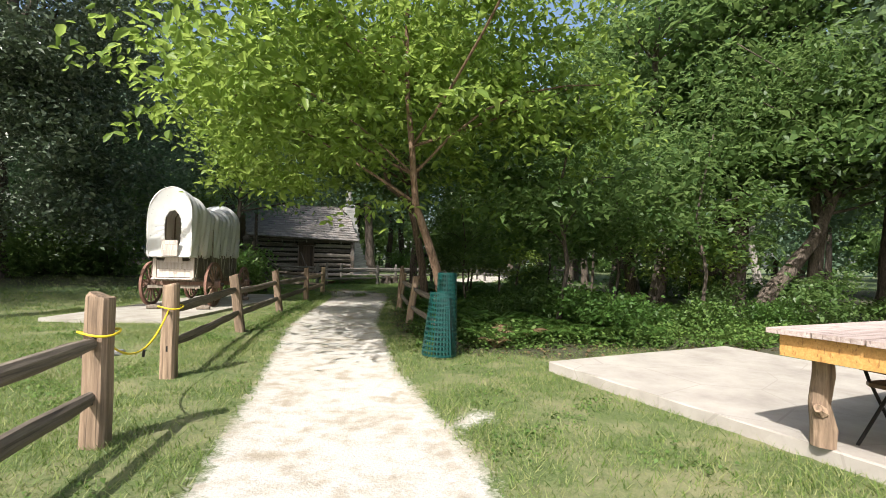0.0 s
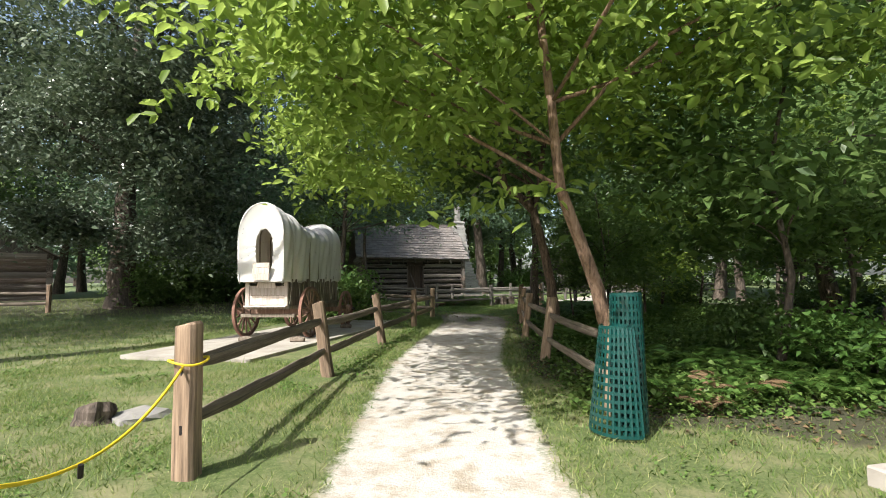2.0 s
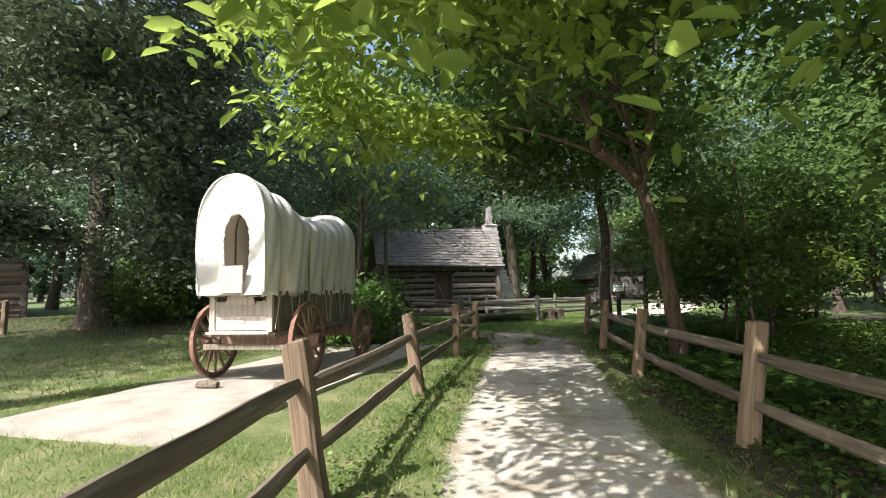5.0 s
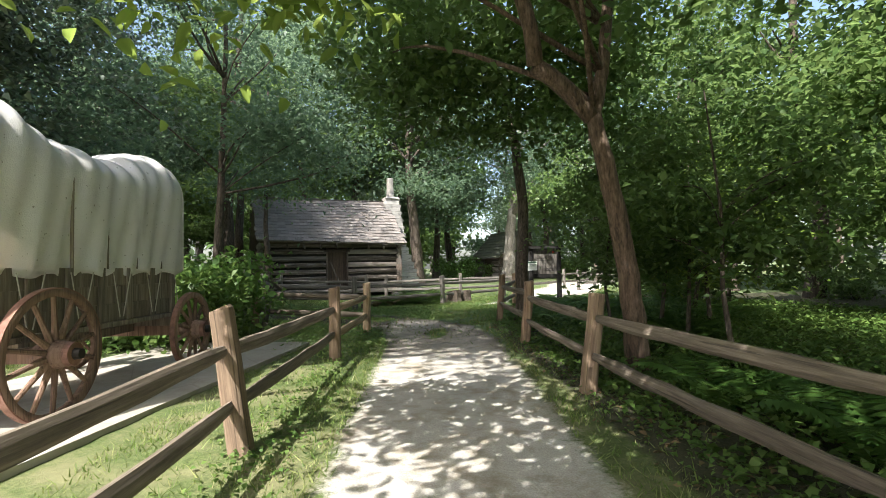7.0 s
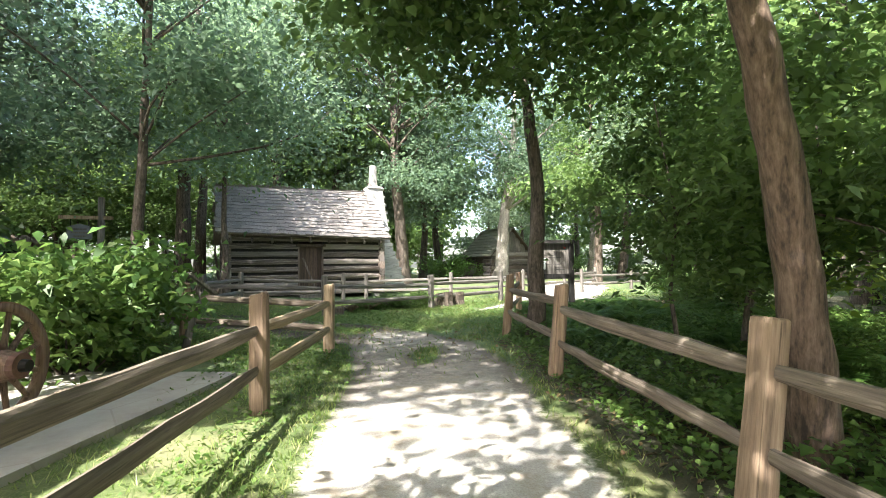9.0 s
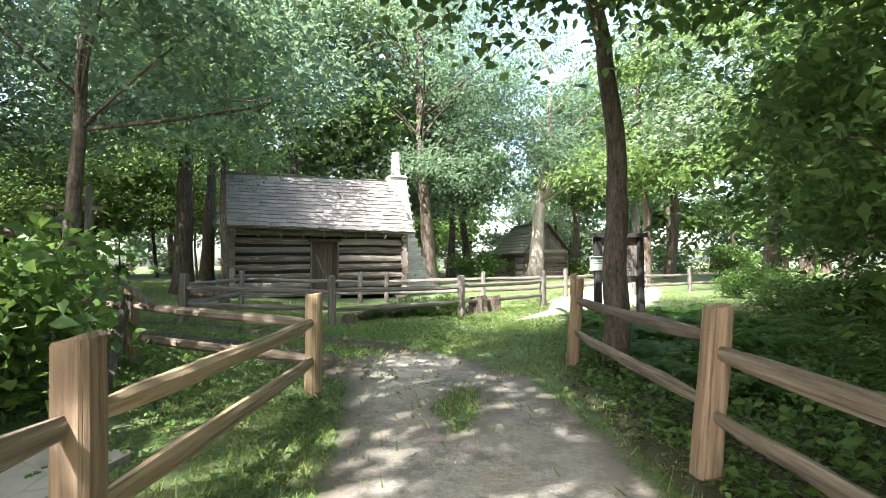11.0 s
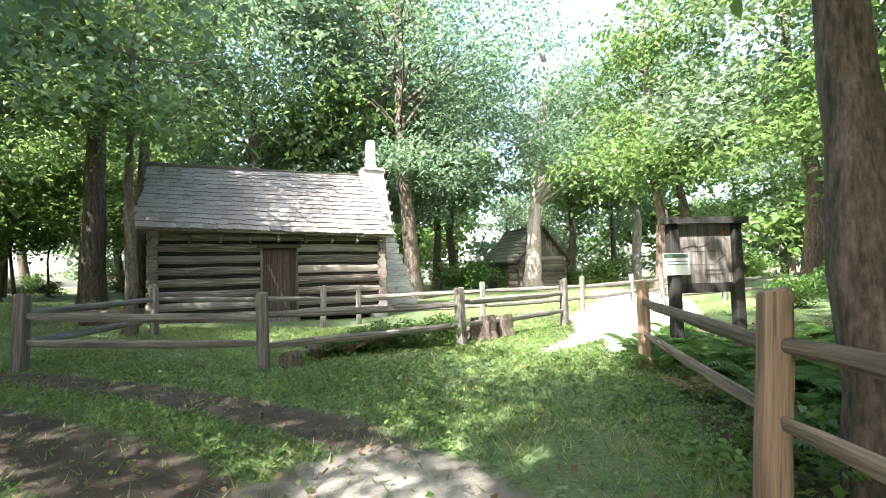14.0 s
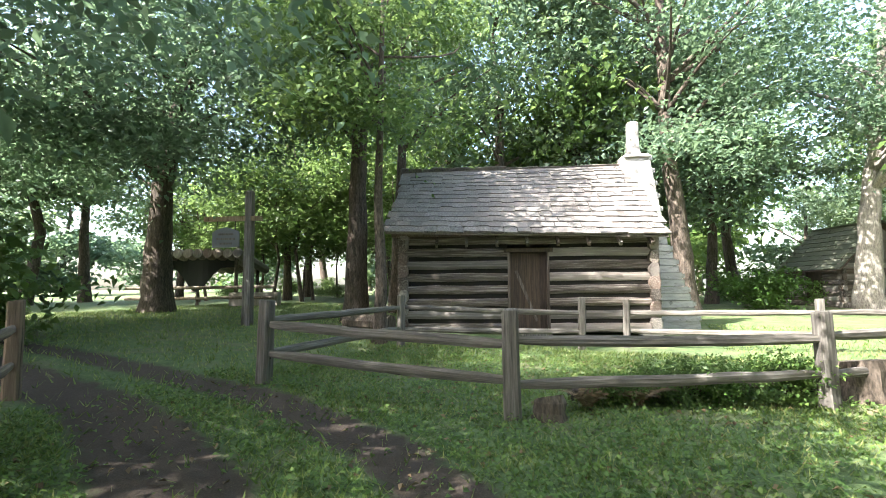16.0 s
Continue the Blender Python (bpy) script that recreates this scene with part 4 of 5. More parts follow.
def cabin():
    W, D = 6.12, 5.6
    rz = 21.5
    base = 0.12
    t = thing("log_cabin", pose(-8.0, 30.65, base, 0, 0, rz), "old hewn-log cabin with a shingle roof and dark doorway", "cabin")
    H, n = 2.48, 8
    hh = H / n
    dx0, dx1, dtop = 2.62, 3.58, 2.03
    fw = new("front_wall")
    fw.parent = t
    for i in range(n):
        z = 0.02 + (i + 0.5) * hh
        r = hh * 0.36
        if z - 0.5 * hh < dtop - 0.08:
            log_piece(fw, (-0.16, 0, z), (dx0 - 0.03, 0, z), r, M_log, 40 + i)
            log_piece(fw, (dx1 + 0.03, 0, z), (W + 0.16, 0, z), r, M_log, 60 + i)
        else:
            log_piece(fw, (-0.16, 0, z), (W + 0.16, 0, z), r, M_log, 80 + i)
    # black backing boxes paint the shade in the gaps between logs
    part("chinking_shade", Geo().box((dx0 / 2, 0.02, H / 2), (dx0 - 0.06, 0.09, H - 0.1)), M_holeshade, fw, "near-black backing painting the shade between the logs")
    part("chinking_shade", Geo().box(((dx1 + W) / 2, 0.02, H / 2), (W - dx1 - 0.06, 0.09, H - 0.1)), M_holeshade, fw, "near-black backing painting the shade between the logs")
    for nm, x in (("left_wall", 0.0), ("right_wall", W)):
        w = new(nm)
        w.parent = t
        for i in range(n):
            z = 0.02 + i * hh + (hh if i else hh * 0.7)
            if i < n - 1 or True:
                log_piece(w, (x, -0.2, min(z, H + 0.05)), (x, D + 0.2, min(z, H + 0.05)), hh * 0.52, M_log, 100 + i + int(x))
        # same painted gap shade behind the side wall logs
        part("chinking_shade", Geo().box((x, D / 2, H / 2), (0.09, D - 0.1, H - 0.1)), M_holeshade, w)
        for k in range(9):
            yy = D * (k + 0.5) / 9
            top = 2.25 * (1 - abs(yy - D / 2) / (D / 2))
            if top > 0.15:
                part("gable_board", Geo().box((x, yy, H + top / 2), (0.03, D / 9 - 0.01, top)), M_grey, w)
    w = new("back_wall")
    w.parent = t
    for i in range(n):
        log_piece(w, (-0.16, D, 0.02 + (i + 0.5) * hh), (W + 0.16, D, 0.02 + (i + 0.5) * hh), hh * 0.55, M_log, 140 + i)
    # door and its frame
    d = part("door", Geo().box(((dx0 + dx1) / 2, 0.07, dtop / 2 + 0.02), (dx1 - dx0 - 0.1, 0.03, dtop - 0.06)), M_dark, t, "dark plank door")
    for i in range(5):
        part("plank", Geo().box((dx0 + 0.1 + 0.19 * i, 0.045, dtop / 2 + 0.02), (0.175, 0.02, dtop - 0.1), chamfer=0.005), M_dark, d)
    part("brace", Geo().box(((dx0 + dx1) / 2 - 0.05, 0.025, 0.95), (0.07, 0.02, 1.35), pose(0, 0, 0, 0, -22, 0).to_3x3()), M_log, d)
    for x in (dx0, dx1):
        part("door_post", Geo().box((x, -0.03, dtop / 2), (0.06, 0.16, dtop), chamfer=0.01), M_log, t, "pale weathered door post")
    part("lintel", Geo().box(((dx0 + dx1) / 2, -0.03, dtop + 0.05), (1.2, 0.17, 0.1)), M_dark, t)
    part("step_log", Geo().box(((dx0 + dx1) / 2, -0.3, 0.02), (1.0, 0.35, 0.16), chamfer=0.03), M_grey, t, "worn wooden doorstep")
    # roof
    ov = 0.42
    ex0, ex1 = -0.42, W + 0.28
    ez, ridge = H - 0.12, 4.92 - base
    roof = new("roof")
    roof.parent = t
    yr = D / 2
    g = Geo()
    g.add([(ex0, -ov, ez + 0.13), (ex1, -ov, ez - 0.03), (ex1, yr, ridge - 0.03), (ex0, yr, ridge - 0.17), (ex1, D + ov, ez - 0.03), (ex0, D + ov, ez - 0.03),
           (ex0, -ov, ez + 0.16), (ex1, -ov, ez), (ex1, yr, ridge), (ex0, yr, ridge - 0.14), (ex1, D + ov, ez), (ex0, D + ov, ez)],
          [(3, 2, 1, 0), (5, 4, 2, 3), (6, 7, 8, 9), (9, 8, 10, 11), (0, 1, 7, 6), (4, 5, 11, 10), (1, 2, 8, 7), (2, 4, 10, 8), (3, 0, 6, 9), (5, 3, 9, 11)])
    part("sheathing", g, M_log, roof)
    for i in range(9):
        x = 0.1 + i * (W - 0.2) / 8
        part("rafter_end", Geo().box((x, -0.22, ez - 0.05), (0.07, 0.40, 0.1), pose(0, 0, 0, 38, 0, 0).to_3x3()), M_log, roof)
    part("eave_pole", Geo().tube([(-0.3, -0.14, H + 0.02), (W / 2, -0.16, H + 0.03), (W + 0.2, -0.14, H + 0.02)], 0.075, 8, rough=0.1), M_log, roof)
    shingle_slope(roof, ex0 - 0.03, ex1 + 0.03, -ov - 0.05, ez + 0.0, yr, ridge + 0.02, 14, 21, M_shingle, 5, twist=(0.16, -0.14))
    back = new("back_slope")
    back.parent = roof
    back.matrix_local = pose(W, D, 0, 0, 0, 180)
    shingle_slope(back, -0.3, W + 0.45, -ov - 0.05, ez, yr, ridge + 0.02, 14, 21, M_shingle, 6, False)
    part("ridge_board", Geo().box(((ex0 + ex1) / 2, yr - 0.06, ridge - 0.025), (ex1 - ex0, 0.2, 0.02), pose(0, 0, 0, 42, -1.2, 0).to_3x3()), M_shingle, roof)
    # cribbed chimney of stacked timbers at the gable end
    ch = new("chimney")
    ch.parent = t
    courses = 26
    for i in range(courses):
        q = i / (courses - 1)
        z = 0.08 + q * (ridge + 0.1)
        if q < 0.45:
            wy, wx = 2.0 - 1.6 * max(0, q - 0.18), 1.75 - 1.5 * q
        else:
            wy, wx = 1.55 - 1.5 * (q - 0.45), 1.05 - 0.5 * (q - 0.45)
        cy = yr - 0.15
        k = 1.0 if i % 2 else 0.985
        ob = part("timber", Geo().box((W + 0.12 + wx / 2, cy, z), (wx * k, wy * k, 0.185), taper=0.985, chamfer=0.02), M_stone, ch)
        if i % 2:
            for s in (-1, 1):
                part("timber_end", Geo().box((W + 0.16 + wx, cy + s * (wy / 2 - 0.12), z), (0.10, 0.10, 0.12), chamfer=0.02), M_stone, ch)
    part("cap", Geo().box((W + 0.52, yr - 0.15, ridge + 0.25), (0.8, 0.86, 0.1), taper=0.8), M_stone, ch, "sloped chimney cap")
    part("flue", Geo().tube([(W + 0.53, yr - 0.15, ridge + 0.25), (W + 0.52, yr - 0.15, ridge + 0.5), (W + 0.52, yr - 0.15, ridge + 0.9), (W + 0.52, yr - 0.15, ridge + 1.32), (W + 0.52, yr - 0.15, ridge + 1.36)], [0.25, 0.2, 0.18, 0.18, 0.14], 10, rough=0.1, square=0.4), M_clay, ch, "round-edged clay flue")
    part("stone", Geo().box((0.1, 0, -0.06), (0.5, 0.4, 0.2), chamfer=0.06), M_stonegrey, t)
    part("stone", Geo().box((W - 0.1, 0, -0.08), (0.5, 0.4, 0.2), chamfer=0.06), M_stonegrey, t)


cabin()


def small_shed(name, m, W, D, H, rise, label, open_front=False, mat=M_mossy, boards=True):
    t = thing(name, m, label, "shed")
    n = 8
    hh = H / n
    for nm, a, b in (("front_wall", (0, 0), (W, 0)), ("back_wall", (0, D), (W, D)), ("left_wall", (0, 0), (0, D)), ("right_wall", (W, 0), (W, D))):
        w = new(nm)
        w.parent = t
        ax = Vector((b[0] - a[0], b[1] - a[1], 0)).normalized() * 0.15
        for i in range(n):
            z = (i + 0.5) * hh
            if nm == "left_wall" and 1 <= i < 7:
                log_piece(w, (0, -0.15, z), (0, D * 0.3, z), hh * 0.54, M_log, 200 + i)
                log_piece(w, (0, D * 0.62, z), (0, D + 0.15, z), hh * 0.54, M_log, 220 + i)
            else:
                log_piece(w, (a[0] - ax.x, a[1] - ax.y, z), (b[0] + ax.x, b[1] + ax.y, z), hh * 0.54, M_log, 240 + i + int(10 * b[0]))
    part("door", Geo().box((0.03, D * 0.46, H * 0.45), (0.05, D * 0.34, H * 0.8)), M_dark, t, "dark plank door")
    for yy, nm in ((0.0, "gable"), (D, "gable")):
        gb = new(nm)
        gb.parent = t
        for k in range(8):
            x = W * (k + 0.5) / 8
            top = rise * (1 - abs(x - W / 2) / (W / 2))
            part("gable_board", Geo().box((x, yy, H + top / 2), (W / 8 - 0.008, 0.03, top)), M_grey, gb)
    roof = new("roof")
    roof.parent = t
    ov = 0.35
    slope = rise / (W / 2)
    for s in (0, 1):
        half = new("slope")
        half.parent = roof
        half.matrix_local = pose(0, 0, 0) @ (pose(0, D, 0, 0, 0, -90) if s == 0 else pose(W, 0, 0, 0, 0, 90))
        shingle_slope(half, -ov, D + ov, -ov, H - ov * slope + 0.03, W / 2, H + rise + 0.05, 9, 9, mat, 30 + s, False)
    g = Geo()
    e = H - ov * slope
    g.add([(-ov, -ov, e), (W / 2, -ov, H + rise), (W + ov, -ov, e), (-ov, D + ov, e), (W / 2, D + ov, H + rise), (W + ov, D + ov, e),
           (-ov, -ov, e - .04), (W / 2, -ov, H + rise - .04), (W + ov, -ov, e - .04), (-ov, D + ov, e - .04), (W / 2, D + ov, H + rise - .04), (W + ov, D + ov, e - .04)],
          [(0, 1, 4, 3), (1, 2, 5, 4), (9, 10, 7, 6), (10, 11, 8, 7), (0, 6, 7, 1), (1, 7, 8, 2), (4, 10, 9, 3), (5, 11, 10, 4), (3, 9, 6, 0), (2, 8, 11, 5)])
    part("sheathing", g, M_dark, roof)
    return t


small_shed("log_shed", at(5.4, 48.5, 25), 3.7, 3.7, 2.1, 1.85, "small log shed with a mossy shingle roof")
small_shed("log_barn", at(-25.3, 18.7, 50), 6.2, 5.0, 2.3, 1.9, "dark log shed at the edge of the woods", mat=M_log)


# ---- sign boards and yard things ----
def kiosk():
    t = thing("trail_sign", at(2.7, 24.1, 4), "black-framed trail map board standing among ferns", "sign board")
    for s in (-1, 1):
        part("upright", Geo().box((s * 0.46, 0, 0.92), (0.13, 0.14, 1.9), chamfer=0.012), M_black, t)
    part("header", Geo().box((0, -0.02, 1.87), (1.2, 0.22, 0.085), chamfer=0.02), M_black, t, "black rough-sawn top beam")
    part("bottom_rail", Geo().box((0, 0, 0.96), (0.82, 0.07, 0.13)), M_black, t)
    pn = part("panel", Geo().box((0, 0.01, 1.42), (0.80, 0.03, 0.80)), M_grey, t, "grey weathered map panel")
    g = Geo()
    rt = [(-0.32, 1.50), (-0.2, 1.53), (-0.08, 1.515), (0.04, 1.545), (0.12, 1.64), (0.2, 1.69), (0.28, 1.66), (0.33, 1.60)]
    g.tube([(x, -0.008, z) for x, z in rt], 0.005, 5)
    g2 = Geo().tube([(x, -0.008, z) for x, z in ((-0.3, 1.28), (-0.1, 1.275), (0.14, 1.27), (0.2, 1.34), (0.3, 1.4))], 0.004, 5)
    part("trail_line", g, M_ink, pn)
    part("trail_line", g2, M_ink, pn)
    for k, (x, z, w) in enumerate(((0.0, 1.455, 0.36), (0.15, 1.2, 0.28), (0.14, 1.14, 0.3))):
        part("text_bar", Geo().box((x, -0.008, z), (w, 0.004, 0.016)), M_ink, pn)
    part("arrow", Geo().add([(0.24, -0.009, 1.75), (0.33, -0.009, 1.71), (0.25, -0.009, 1.67), (0.275, -0.009, 1.705), (0.24, -0.013, 1.75), (0.33, -0.013, 1.71), (0.25, -0.013, 1.67), (0.275, -0.013, 1.705)],
                           [(4, 5, 7), (5, 6, 7), (0, 4, 5, 1), (1, 5, 6, 2), (0, 3, 7, 4), (3, 2, 6, 7)]), M_red, pn, "red arrow")
    sg = part("notice", Geo().box((-0.47, -0.085, 1.29), (0.38, 0.012, 0.29)), M_white, t, "small white notice plate")
    part("notice_band", Geo().box((-0.47, -0.094, 1.40), (0.35, 0.004, 0.055)), M_signgreen, sg)
    for z in (1.325, 1.285):
        part("text_bar", Geo().box((-0.46, -0.094, z), (0.31, 0.004, 0.010)), M_signgreen, sg)


kiosk()


def interpretive_sign():
    t = thing("reading_sign", at(-4.55, 19.1, 30), "tilted reading panel on a leaning grey wooden post", "sign")
    part("post", Geo().tube([(0, 0, -0.2), (0, 0, 0), (0.1, 0.02, 0.5), (0.2, 0.03, 1.0)], [0.055, 0.052, 0.05, 0.05], 12, square=0.8), M_grey, t)
    part("panel", Geo().box((0.24, 0.02, 1.04), (0.5, 0.42, 0.04), pose(0, 0, 0, 0, 42, 0).to_3x3(), chamfer=0.02), M_grey, t)


interpretive_sign()


def hanging_sign():
    t = thing("hanging_sign", at(-11.7, 29.1, 20), "grey board sign hanging from a tall wooden post", "sign")
    part("post", Geo().tube([(0, 0, -0.2), (0, 0, 0), (0, 0, 1.6), (0, 0, 3.4), (0, 0, 3.45)], [0.13, 0.125, 0.11, 0.10, 0.07], 12, square=0.6), M_grey, t)
    part("arm", Geo().box((-0.42, -0.05, 2.72), (1.55, 0.09, 0.12), chamfer=0.012), M_newrail, t, "pale cross arm")
    g = Geo()
    prof = [(-0.36, 0.0), (0.36, 0.0), (0.36, 0.40), (0.24, 0.46), (0.12, 0.50), (0, 0.52), (-0.12, 0.50), (-0.24, 0.46), (-0.36, 0.40)]
    n = len(prof)
    g.add([(x - 0.6, -0.07, 1.98 + z) for x, z in prof] + [(x - 0.6, -0.03, 1.98 + z) for x, z in prof],
          [tuple(range(n)), tuple(range(2 * n - 1, n - 1, -1))] + [(i, n + i, n + (i + 1) % n, (i + 1) % n) for i in range(n)])
    bd = part("board", g, M_signgrey, t, "arched grey sign board")
    for z, w in ((2.32, 0.4), (2.2, 0.5), (2.08, 0.34)):
        part("text_bar", Geo().box((-0.6, -0.075, z), (w, 0.006, 0.05)), M_grey, bd)
    for x in (-0.85, -0.35):
        part("chain", Geo().tube([(x, -0.05, 2.42), (x, -0.05, 2.67)], 0.012, 6), M_iron, t)


hanging_sign()


def lean_to():
    t = thing("lean_to", at(-19.6, 32.6, 25), "open log lean-to hung with a dark tarp", "shelter")
    for x in (0, 2.6):
        for y, h in ((0, 2.0), (2.2, 1.6)):
            part("pole", Geo().tube([(x, y, -0.1), (x, y, h)], 0.07, 8, rough=0.1), M_bark, t)
    roof = new("roof")
    roof.parent = t
    for i in range(9):
        part("roof_log", Geo().tube([(-0.25 + 0.38 * i, -0.4, 2.08), (-0.25 + 0.38 * i, 2.6, 1.55)], 0.19, 8, flat=1.0, rough=0.1, seed=i), M_log, roof)
    V, F = [], []
    for i in range(13):
        for j in range(9):
            u, v = i / 12, j / 8
            V.append((2.6 * u, 0.05 + 0.08 * math.sin(9 * u), 2.0 - v * (0.45 + 0.95 * math.sin(math.pi * min(1, u * 1.25)) ** 2)))
    F = [(i * 9 + j, (i + 1) * 9 + j, (i + 1) * 9 + j + 1, i * 9 + j + 1) for i in range(12) for j in range(8)]
    part("tarp", Geo().add(V, F), M_tarp, t, "dark sagging tarp")
    for z in (0.35, 0.75):
        part("side_rail", Geo().tube([(-1.5, -0.3, z), (4.2, -0.3, z + 0.03)], 0.06, 8, rough=0.15), M_rail, t)
    part("bench", Geo().box((3.4, -0.1, 0.32), (1.9, 0.4, 0.5), chamfer=0.04), M_log, t, "stacked log bench")


lean_to()


def stump(x, y, r, h, label, seed, hollow=False):
    t = Geo()
    n = 5
    t.tube([(0, 0, -0.1), (0, 0, 0), (0, 0, h * 0.4), (0.01, 0, h * 0.8), (0, 0.01, h)], [r * 1.25, r * 1.2, r * 1.02, r, r * 0.94], 18, rough=0.22, seed=seed)
    ob = solid("stump", t, M_bark, label, "stump", "tree stumps", m=at(x, y), smooth=False)
    return ob


stump(-0.02, 27.0, 0.28, 0.42, "dark hollow tree stump beside the fence", 3)
stump(0.42, 27.3, 0.24, 0.40, "dark split tree stump beside the fence", 4)
stump(-3.05, 24.75, 0.15, 0.2, "small dark log end by a fence post", 5)
stump(-4.1, 6.9, 0.16, 0.13, "low weathered stump in the lawn", 6)
lg = Geo().tube([(-3.0, 25.6, 0.1), (-1.8, 26.2, 0.13), (-0.4, 26.9, 0.1)], [0.1, 0.12, 0.1], 10, rough=0.3, seed=2)
solid("fallen_log", lg, M_bark, "rotting fallen log behind the fence", "log")
solid("field_stone", Geo().tube([(-3.8, 7.1, -0.02), (-3.8, 7.1, 0.03), (-3.8, 7.1, 0.06)], [0.3, 0.26, 0.12], 9, rough=0.4, seed=8), M_stonegrey, "flat grey stone in the lawn", "stone")
solid("hollow_log", Geo().tube([(-9.4, 30.2, 0.42), (-8.0, 30.0, 0.42)], 0.22, 10, rough=0.2, seed=3), M_bark, "dark hollowed log trough before the cabin", "log")
# ---- trees that can be told apart ----
make_tree("elm_tree", at(1.1, 7.85), [(0, 0, 0), (-0.3, -0.1, 1.2), (-0.66, -0.25, 2.25), (-0.85, -0.4, 4.0), (-0.9, -0.4, 6.5)], 0.092,
          [(-0.8, -0.3, 4.9, 3.2, 3.1, 2.3), (-2.9, -0.2, 3.7, 1.7, 1.6, 1.0), (1.0, 0.2, 4.2, 2.4, 2.4, 1.6), (-3.5, 1.2, 4.1, 1.1, 1.0, 0.55), (-4.2, 2.6, 3.7, 0.9, 0.8, 0.4), (-4.1, 3.45, 3.2, 0.7, 0.6, 0.35)], 400, 66, 0.14, M_leaf_light, M_barkred, 11,
          "young leaning tree with a light green crown beside the path", limbs=17, spread=0.34, ratio=0.46, broad=True)
make_tree("forked_tree", at(1.15, 14.2), [(0, 0, 0), (-0.08, -0.05, 0.9), (-0.24, -0.1, 1.9), (-0.5, -0.18, 2.95), (-0.32, -0.1, 3.6), (-0.1, 0.1, 5.2), (0.0, 0.2, 8.0)], 0.14,
          [(-0.6, -0.4, 6.4, 4.4, 4.4, 2.6), (-1.5, -2.6, 5.0, 2.4, 2.0, 1.1), (-1.6, -3.9, 4.4, 1.7, 1.0, 0.5)], 320, 66, 0.14, M_leaf_mid, M_barkbrown, 12,
          "forked tree with reddish bark leaning over the fence", limbs=14, spread=0.36, ratio=0.6, broad=True,
          extra=[((-0.5, -0.18, 2.9), (-1.15, -0.25, 3.45), 0.105, 0.09), ((-1.15, -0.25, 3.45), (-1.45, -0.3, 4.6), 0.09, 0.07), ((-1.45, -0.3, 4.6), (-2.4, -0.6, 6.5), 0.07, 0.03)])
make_tree("oak_tree", at(1.08, 20.0), [(0, 0, 0), (0.03, 0.1, 1.2), (0.12, 0.2, 2.6), (-0.02, 0.25, 4.2), (-0.4, 0.3, 6.0), (-0.8, 0.3, 9.0), (-0.9, 0.3, 13)], 0.175,
          [(-0.8, 0, 9.5, 4.5, 4.5, 3.6), (-1.0, -2.8, 6.2, 2.6, 2.4, 1.4), (-0.6, -2.4, 4.75, 2.6, 2.0, 0.9), (1.6, -1.6, 4.9, 2.0, 2.0, 1.1)], 300, 80, 0.14, M_leaf_mid, M_bark, 13, "straight oak trunk with rough dark bark beside the trail board", limbs=11, ratio=0.6, broad=True)
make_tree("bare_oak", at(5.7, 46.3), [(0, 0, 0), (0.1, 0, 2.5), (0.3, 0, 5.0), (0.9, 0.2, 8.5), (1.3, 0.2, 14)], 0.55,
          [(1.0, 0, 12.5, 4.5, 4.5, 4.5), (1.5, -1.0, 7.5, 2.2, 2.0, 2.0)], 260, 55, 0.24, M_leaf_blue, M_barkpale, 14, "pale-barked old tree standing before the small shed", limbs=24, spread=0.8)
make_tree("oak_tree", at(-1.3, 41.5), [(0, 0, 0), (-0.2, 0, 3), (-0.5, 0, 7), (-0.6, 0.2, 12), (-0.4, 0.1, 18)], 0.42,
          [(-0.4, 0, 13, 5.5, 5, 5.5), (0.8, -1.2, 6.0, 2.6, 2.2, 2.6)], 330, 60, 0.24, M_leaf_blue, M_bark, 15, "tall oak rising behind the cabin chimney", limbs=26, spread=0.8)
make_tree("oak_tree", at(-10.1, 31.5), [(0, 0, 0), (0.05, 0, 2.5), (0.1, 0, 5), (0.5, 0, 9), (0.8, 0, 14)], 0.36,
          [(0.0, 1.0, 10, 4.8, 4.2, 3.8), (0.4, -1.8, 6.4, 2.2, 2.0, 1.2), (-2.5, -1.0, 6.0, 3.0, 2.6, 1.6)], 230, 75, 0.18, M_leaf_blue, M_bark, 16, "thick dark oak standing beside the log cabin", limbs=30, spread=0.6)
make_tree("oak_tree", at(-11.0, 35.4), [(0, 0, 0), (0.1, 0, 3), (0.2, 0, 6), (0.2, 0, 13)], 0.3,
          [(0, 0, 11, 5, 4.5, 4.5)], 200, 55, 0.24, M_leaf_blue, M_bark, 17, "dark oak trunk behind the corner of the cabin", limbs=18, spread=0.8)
make_tree("slender_tree", at(-7.3, 28.4), [(0, 0, 0), (0.02, 0, 1.5), (-0.05, 0, 3), (0.0, 0, 5), (0.1, 0, 9)], 0.14,
          [(-0.4, 0.0, 6.4, 2.2, 2.0, 1.8), (-1.8, 2.2, 8.8, 2.5, 2.3, 1.4), (0.9, -1.2, 4.6, 1.7, 1.4, 0.7)], 250, 75, 0.15, M_leaf_mid, M_bark, 18, "slender dark-stemmed tree inside the cabin fence", limbs=16, spread=0.5)
